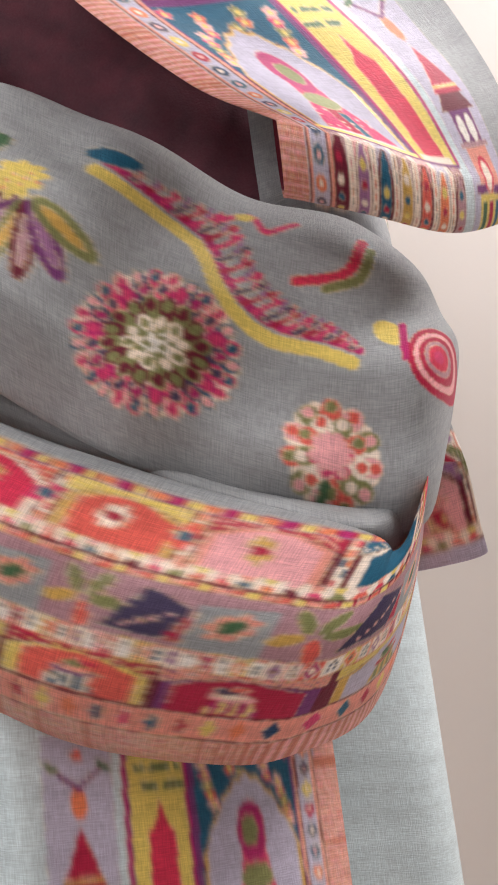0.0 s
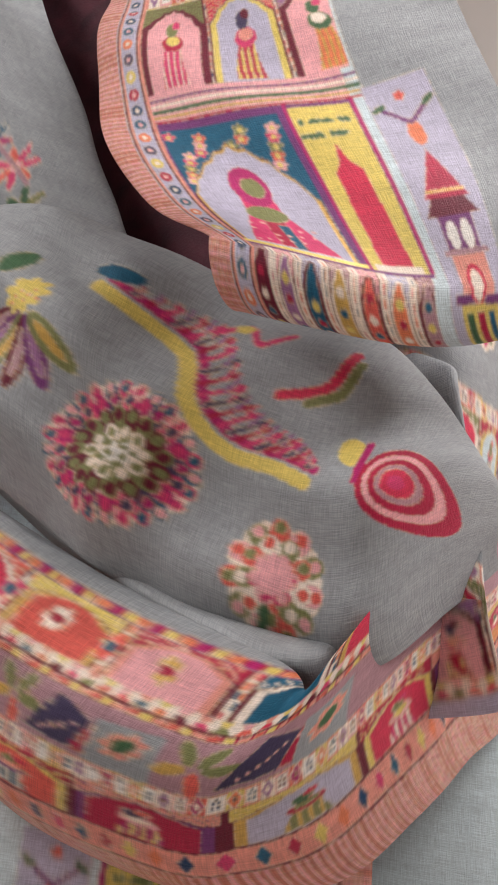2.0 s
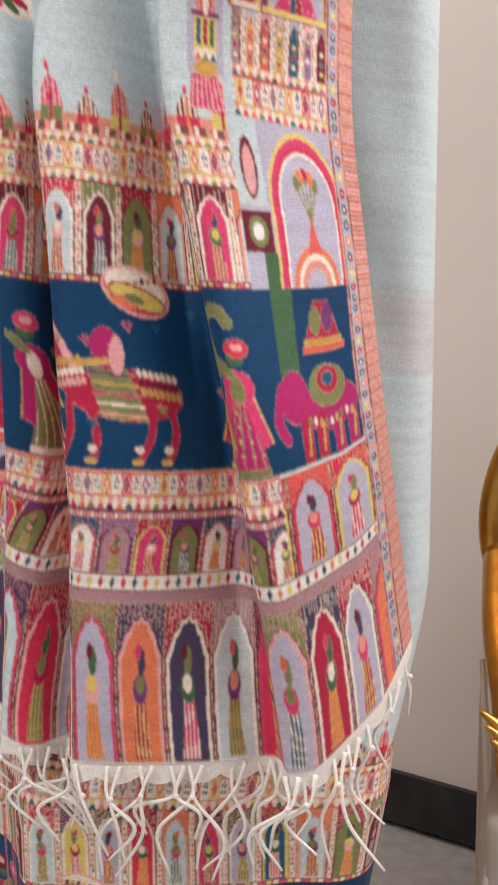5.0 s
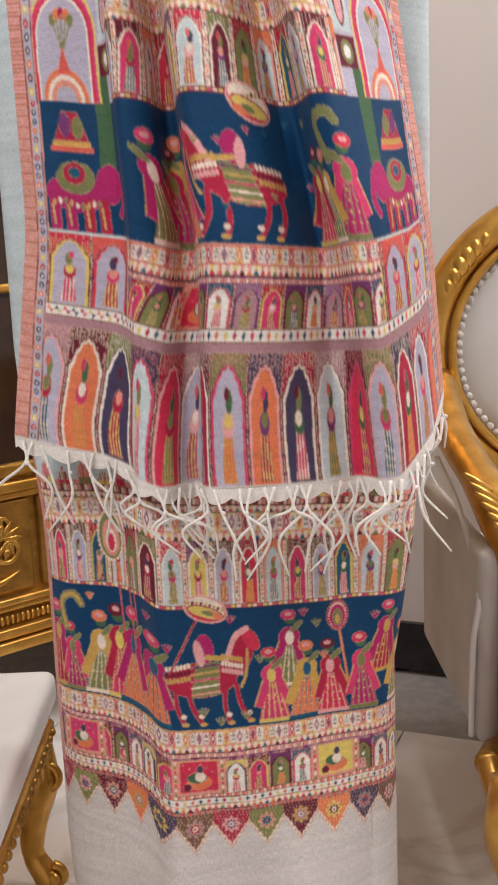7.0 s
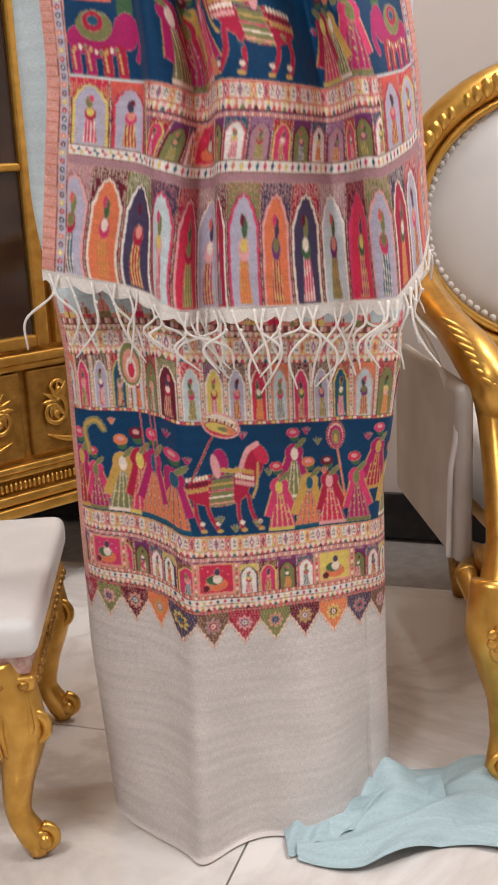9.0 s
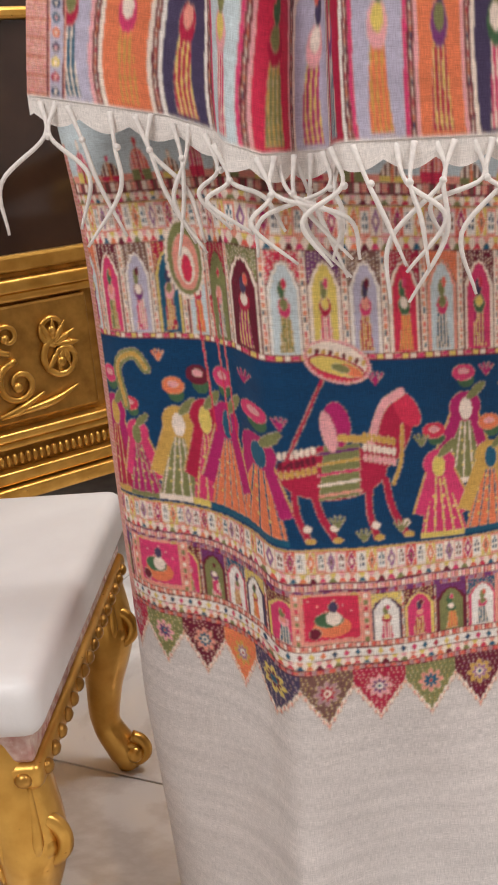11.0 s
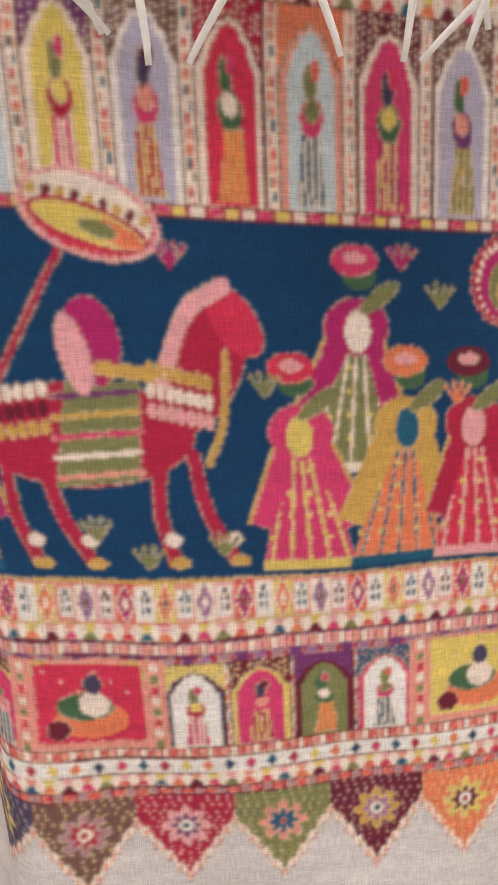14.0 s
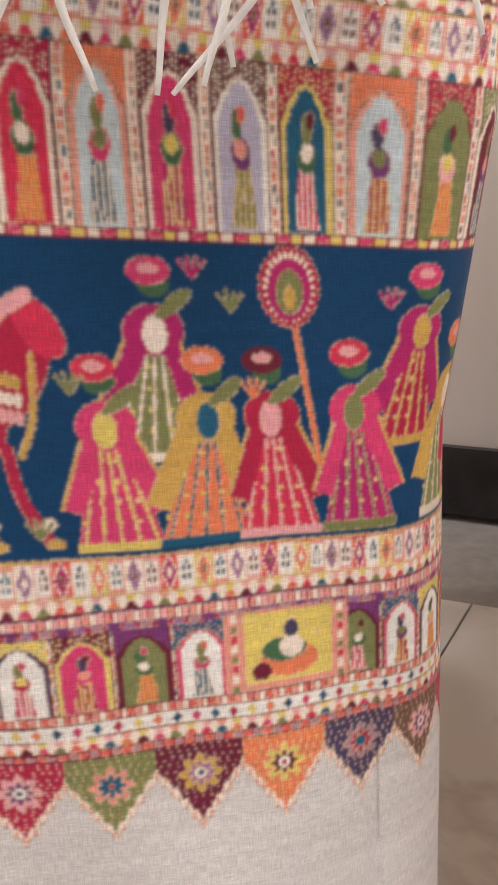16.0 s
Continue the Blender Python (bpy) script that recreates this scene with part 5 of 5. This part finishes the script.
# gilt furniture
def scroll(bm, c, r0, turns, way, y, rad, start=0.0):
    pts = []
    for k in range(14):
        a = start + way * 2 * math.pi * turns * k / 13
        r = r0 * (1 - 0.82 * k / 13)
        pts.append((c[0] + r * math.cos(a), y - 0.004 * k / 13, c[1] + r * math.sin(a)))
    tube(bm, pts, [rad, rad * 0.9, rad * 0.6], 40, 8)
    sphere(bm, pts[-1], rad * 1.5, 10, 6)


cab = thing("display_cabinet", "tall gilt display cabinet with dark glass doors and carved drawers", "cabinet", (-0.55, 0.5, 0))


def cpart(name, bm, mat, label="", parent=None, smooth=False):
    ob = part(name, bm, mat, parent or cab, label, smooth)
    if parent is None:
        ob.matrix_parent_inverse = Matrix.Translation((0.55, -0.5, 0))
    return ob


bm = bmesh.new()
box(bm, -1.27, 0.165, 0.53, 0.92, 0.24, 2.90, 0.004)
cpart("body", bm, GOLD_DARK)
for z0, z1, y0 in ((0.235, 0.262, 0.485), (0.266, 0.290, 0.496), (0.330, 0.345, 0.500), (0.345, 0.362, 0.492), (0.590, 0.606, 0.500), (0.606, 0.630, 0.490), (2.84, 2.88, 0.49), (2.88, 2.94, 0.465)):
    bm = bmesh.new()
    box(bm, -1.275, 0.172, y0, 0.6, z0, z1, 0.006, 3)
    cpart("moulding", bm, GOLD, smooth=True)
bm = bmesh.new()
for k in range(110):
    sphere(bm, (-1.26 + k * 0.013, 0.508, 0.310), (0.005, 0.008, 0.011), 8, 6)
cpart("bead_row", bm, GOLD, "row of gilt beads", smooth=True)
for x0 in (-1.22, -0.78, -0.34):
    bm = bmesh.new()
    box(bm, x0, x0 + 0.42, 0.512, 0.54, 0.372, 0.585, 0.006)
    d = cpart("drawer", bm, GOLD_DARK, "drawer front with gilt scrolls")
    bm = bmesh.new()
    for sgn in (-1, 1):
        c = x0 + 0.21
        for q in range(2):
            scroll(bm, (c + sgn * (0.055 + 0.09 * q), 0.445 + 0.03 * q), 0.042, 1.4, sgn, 0.506, 0.0065, math.pi / 2)
            scroll(bm, (c + sgn * (0.045 + 0.09 * q), 0.530), 0.030, 1.2, -sgn, 0.506, 0.0055, -math.pi / 2)
            tube(bm, [(c + sgn * 0.01, 0.505, 0.39), (c + sgn * (0.05 + 0.06 * q), 0.500, 0.40), (c + sgn * (0.10 + 0.07 * q), 0.504, 0.42)], [0.004, 0.008, 0.002], 20, 8)
            for a in range(5):
                tube(bm, [(c + sgn * (0.13 + 0.02 * q), 0.506, 0.50), (c + sgn * (0.13 + 0.05 * math.cos(a * 0.5)), 0.50, 0.50 + 0.05 * math.sin(a * 0.5) * (1 - 2 * q))], [0.002, 0.007, 0.001], 12, 8)
    part("carving", bm, GOLD, d)
for x0, x1 in ((-1.22, -0.80), (-0.78, -0.27), (-0.25, 0.15)):
    bm = bmesh.new()
    box(bm, x0, x0 + 0.035, 0.50, 0.54, 0.64, 2.83, 0.006)
    d = cpart("door_frame", bm, GOLD, "gilt door frame with dark glass")
    for a0, a1, b0, b1 in ((x1 - 0.035, x1, 0.64, 2.83), (x0 + 0.035, x1 - 0.035, 0.64, 0.67), (x0 + 0.035, x1 - 0.035, 2.78, 2.83), (x0 + 0.035, x1 - 0.035, 1.048, 1.068)):
        bm = bmesh.new()
        box(bm, a0, a1, 0.501, 0.54, b0, b1, 0.006)
        part("rail", bm, GOLD, d, "", False)
    bm = bmesh.new()
    if x1 < 0:
        box(bm, x0 + 0.03, x1 - 0.03, 0.520, 0.526, 0.66, 2.80)
        part("pane", bm, DARK_GLASS, d, "dark reflecting glass", False)
    else:
        box(bm, x0 + 0.03, x1 - 0.03, 0.518, 0.528, 0.66, 2.80)
        box(bm, x0 + 0.09, x1 - 0.09, 0.510, 0.520, 0.74, 2.72, 0.005)
        part("panel", bm, GOLD, d, "plain gilt panel", False)
for x in (-1.22, -0.12):
    bm = bmesh.new()
    tube(bm, [(x, 0.56, 0.25), (x, 0.55, 0.17), (x, 0.57, 0.08), (x, 0.55, 0.0)], [0.05, 0.045, 0.025, 0.032], 24, 12)
    cpart("leg", bm, GOLD, smooth=True)

cab.matrix_world = pose(0.0, 1.0, 0, 0, 0, 38.7) @ Matrix.Diagonal((0.74, 0.55, 0.74, 1)) @ pose(-0.172 - 0.55, -0.49 + 0.5, 0)


def armchair(at):
    """A gilt armchair with an oval back, white upholstery and cabriole legs; at: the floor under its front left leg."""
    ch = thing("armchair", "gilt carved armchair with an oval white upholstered back", "armchair", at)
    w, dp = 0.52, 0.58
    for sx, ox in ((1, 0.0), (-1, w)):
        bm = bmesh.new()
        X_ = lambda v: ox + sx * v
        tube(bm, [(X_(-0.006), 0.0, 0.27), (X_(-0.012), -0.012, 0.21), (X_(0.004), 0, 0.12), (X_(0.006), 0.004, 0.06), (X_(0.0), -0.010, 0.018), (X_(0.0), -0.010, 0.004)], [0.030, 0.034, 0.020, 0.015, 0.021, 0.014], 36, 14)
        sphere(bm, (X_(-0.012), -0.036, 0.205), (0.016, 0.010, 0.026))
        for k in range(7):
            a = k * 2 * math.pi / 7
            sphere(bm, (X_(-0.012) + 0.013 * math.cos(a), -0.044, 0.215 + 0.013 * math.sin(a)), (0.007, 0.005, 0.007), 8, 6)
        scroll(bm, (X_(-0.004), 0.034), 0.018, 1.2, sx, -0.022, 0.006)
        part("front_leg", bm, GOLD, ch)
        bm = bmesh.new()
        tube(bm, [(X_(0.0), 0.0, 0.24), (X_(0.016), 0.045, 0.30), (X_(0.030), 0.105, 0.37), (X_(0.036), 0.145, 0.43), (X_(0.036), 0.16, 0.47)], [0.030, 0.020, 0.020, 0.022, 0.026], 30, 12)
        part("arm_post", bm, GOLD, ch)
        bm = bmesh.new()
        tube(bm, [(X_(0.040), 0.150, 0.435), (X_(0.034), 0.150, 0.475), (X_(0.022), 0.190, 0.510), (X_(0.014), 0.28, 0.540), (X_(0.008), 0.40, 0.575), (X_(0.012), 0.52, 0.620)], [0.022, 0.032, 0.030, 0.024, 0.026, 0.028], 44, 14, 1.1)
        arm = part("arm", bm, GOLD, ch, "carved gilt arm with acanthus leaf")
        for k in range(8):
            bm = bmesh.new()
            tube(bm, [(X_(0.044 - 0.005 * k), 0.118 + 0.009 * k, 0.470 + 0.010 * k), (X_(0.012 - 0.005 * k), 0.126 + 0.009 * k, 0.492 + 0.010 * k)], [0.003, 0.006, 0.002], 10, 8)
            part("leaf_rib", bm, GOLD, arm)
        bm = bmesh.new()
        box(bm, min(X_(-0.016), X_(0.010)), max(X_(-0.016), X_(0.010)), 0.14, 0.50, 0.235, 0.48, 0.012, 3)
        part("side_panel", bm, GREY_VELVET, ch, "pale upholstered side")
        bm = bmesh.new()
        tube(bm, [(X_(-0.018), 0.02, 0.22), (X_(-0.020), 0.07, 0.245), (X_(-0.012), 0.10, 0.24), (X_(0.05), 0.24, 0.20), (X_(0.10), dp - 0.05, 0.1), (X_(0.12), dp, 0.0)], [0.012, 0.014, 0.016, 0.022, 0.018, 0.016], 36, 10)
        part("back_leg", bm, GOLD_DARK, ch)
        bm = bmesh.new()
        tube(bm, [(X_(-0.022), 0.15, 0.245), (X_(-0.020), 0.15, 0.36), (X_(-0.012), 0.155, 0.43), (X_(-0.014), 0.25, 0.50), (X_(-0.016), 0.38, 0.54)], [0.004, 0.004, 0.004], 30, 8)
        part("piping", bm, WHITE_LEATHER, ch)
    # oval back
    cx, cz, rx, rz, yb = w / 2 + 0.035, 0.665, 0.290, 0.235, 0.54
    ring = [(cx + rx * math.cos(a), yb + 0.05 * (math.sin(a) > 0) * math.sin(a), cz + rz * math.sin(a)) for a in (2 * math.pi * k / 20 for k in range(21))]
    bm = bmesh.new()
    tube(bm, ring, [0.027, 0.027], 120, 14, 1.1)
    inner = [(cx + (rx - 0.030) * math.cos(a), yb - 0.018 + 0.05 * (math.sin(a) > 0) * math.sin(a), cz + (rz - 0.030) * math.sin(a)) for a in (2 * math.pi * k / 20 for k in range(21))]
    tube(bm, inner, [0.007, 0.007], 120, 8)
    fr = part("back_frame", bm, GOLD, ch, "oval gilt back frame")
    for a0 in (35, 62, 90, 118, 145):
        bm = bmesh.new()
        for k in range(6):
            a = radians(a0 + (k - 2.5) * 4)
            sphere(bm, (cx + rx * math.cos(a), yb + 0.05 * math.sin(a) - 0.024, cz + rz * math.sin(a)), (0.014 - 0.002 * abs(k - 2.5), 0.010, 0.017 - 0.002 * abs(k - 2.5)), 10, 6)
        part("leaf_carving", bm, GOLD, fr)
    bm = bmesh.new()
    sphere(bm, (cx, yb + 0.045, cz), (rx - 0.03, 0.045, rz - 0.03), 40, 20)
    part("back_cushion", bm, WHITE_LEATHER, ch, "plump white back cushion")
    bm = bmesh.new()
    for k in range(90):
        a = 2 * math.pi * k / 90
        sphere(bm, (cx + (rx - 0.043) * math.cos(a), yb - 0.004 + 0.05 * (math.sin(a) > 0) * math.sin(a), cz + (rz - 0.043) * math.sin(a)), 0.0065, 8, 6)
    part("nail_trim", bm, GREY_VELVET, ch, "braided pale trim")
    bm = bmesh.new()
    box(bm, 0.04, w - 0.04, 0.0, 0.52, 0.27, 0.40, 0.035, 4)
    part("seat_cushion", bm, WHITE_LEATHER, ch, "thick white seat cushion")
    bm = bmesh.new()
    box(bm, 0.0, w, -0.02, 0.12, 0.225, 0.275, 0.012, 3)
    box(bm, 0.07, w - 0.07, 0.118, dp, 0.225, 0.272, 0.012, 3)
    for k in range(9):
        scroll(bm, (0.06 + k * 0.05, 0.25), 0.017, 1.2, (-1) ** k, -0.024, 0.004)
    part("seat_rail", bm, GOLD, ch)
    return ch


armchair((0.330, 0.060, 0.0))

stool = thing("side_chair", "gilt carved chair with a white leather cushion and mosaic apron", "chair", (-0.246, 0.0, 0))
for ox, oy in ((0, 0), (-0.42, 0), (0, 0.38), (-0.42, 0.38)):
    sx = 1 if ox == 0 else -1
    bm = bmesh.new()
    q = lambda x, y, z: (ox + sx * x, oy + y, z)
    tube(bm, [q(-0.012, 0, 0.30), q(0.000, -0.004, 0.25), q(0.008, -0.008, 0.195), q(-0.006, 0, 0.12), q(-0.010, 0, 0.065), q(0.010, -0.006, 0.026), q(0.014, -0.008, 0.004)], [0.030, 0.036, 0.034, 0.023, 0.018, 0.021, 0.014], 40, 14)
    scroll(bm, q(0.022, 0, 0.030)[0::2], 0.020, 1.4, -sx, oy - 0.012, 0.008, math.pi / 2)
    scroll(bm, q(0.022, 0, 0.205)[0::2], 0.026, 1.3, -sx, oy - 0.020, 0.008, math.pi / 2)
    leg = part("leg", bm, GOLD, stool)
    for k in range(7):
        bm = bmesh.new()
        tube(bm, [q(-0.018 + 0.006 * k, -0.030, 0.165 + 0.004 * k), q(-0.024 + 0.008 * k, -0.034, 0.215), q(-0.02 + 0.007 * k, -0.026, 0.268)], [0.002, 0.006, 0.002], 14, 8)
        part("leaf_rib", bm, GOLD, leg)
bm = bmesh.new()
box(bm, -0.455, 0.036, -0.030, 0.41, 0.262, 0.286, 0.008, 3)
part("seat_rail", bm, GOLD, stool)
bm = bmesh.new()
box(bm, -0.45, 0.030, -0.024, 0.405, 0.286, 0.318, 0.004, 2)
part("apron", bm, JEWEL, stool, "patterned mosaic band", False)
bm = bmesh.new()
box(bm, -0.46, 0.044, -0.036, 0.415, 0.312, 0.368, 0.018, 4)
part("cushion", bm, WHITE_LEATHER, stool, "white leather seat cushion")
bm = bmesh.new()
for k in range(16):
    sphere(bm, (-0.43 + k * 0.03, -0.030, 0.274), (0.008, 0.006, 0.007), 10, 6)
    sphere(bm, (0.036, -0.01 + k * 0.026, 0.274), (0.006, 0.008, 0.007), 10, 6)
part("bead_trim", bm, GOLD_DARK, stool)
stool.scale = (0.82, 0.82, 0.82)
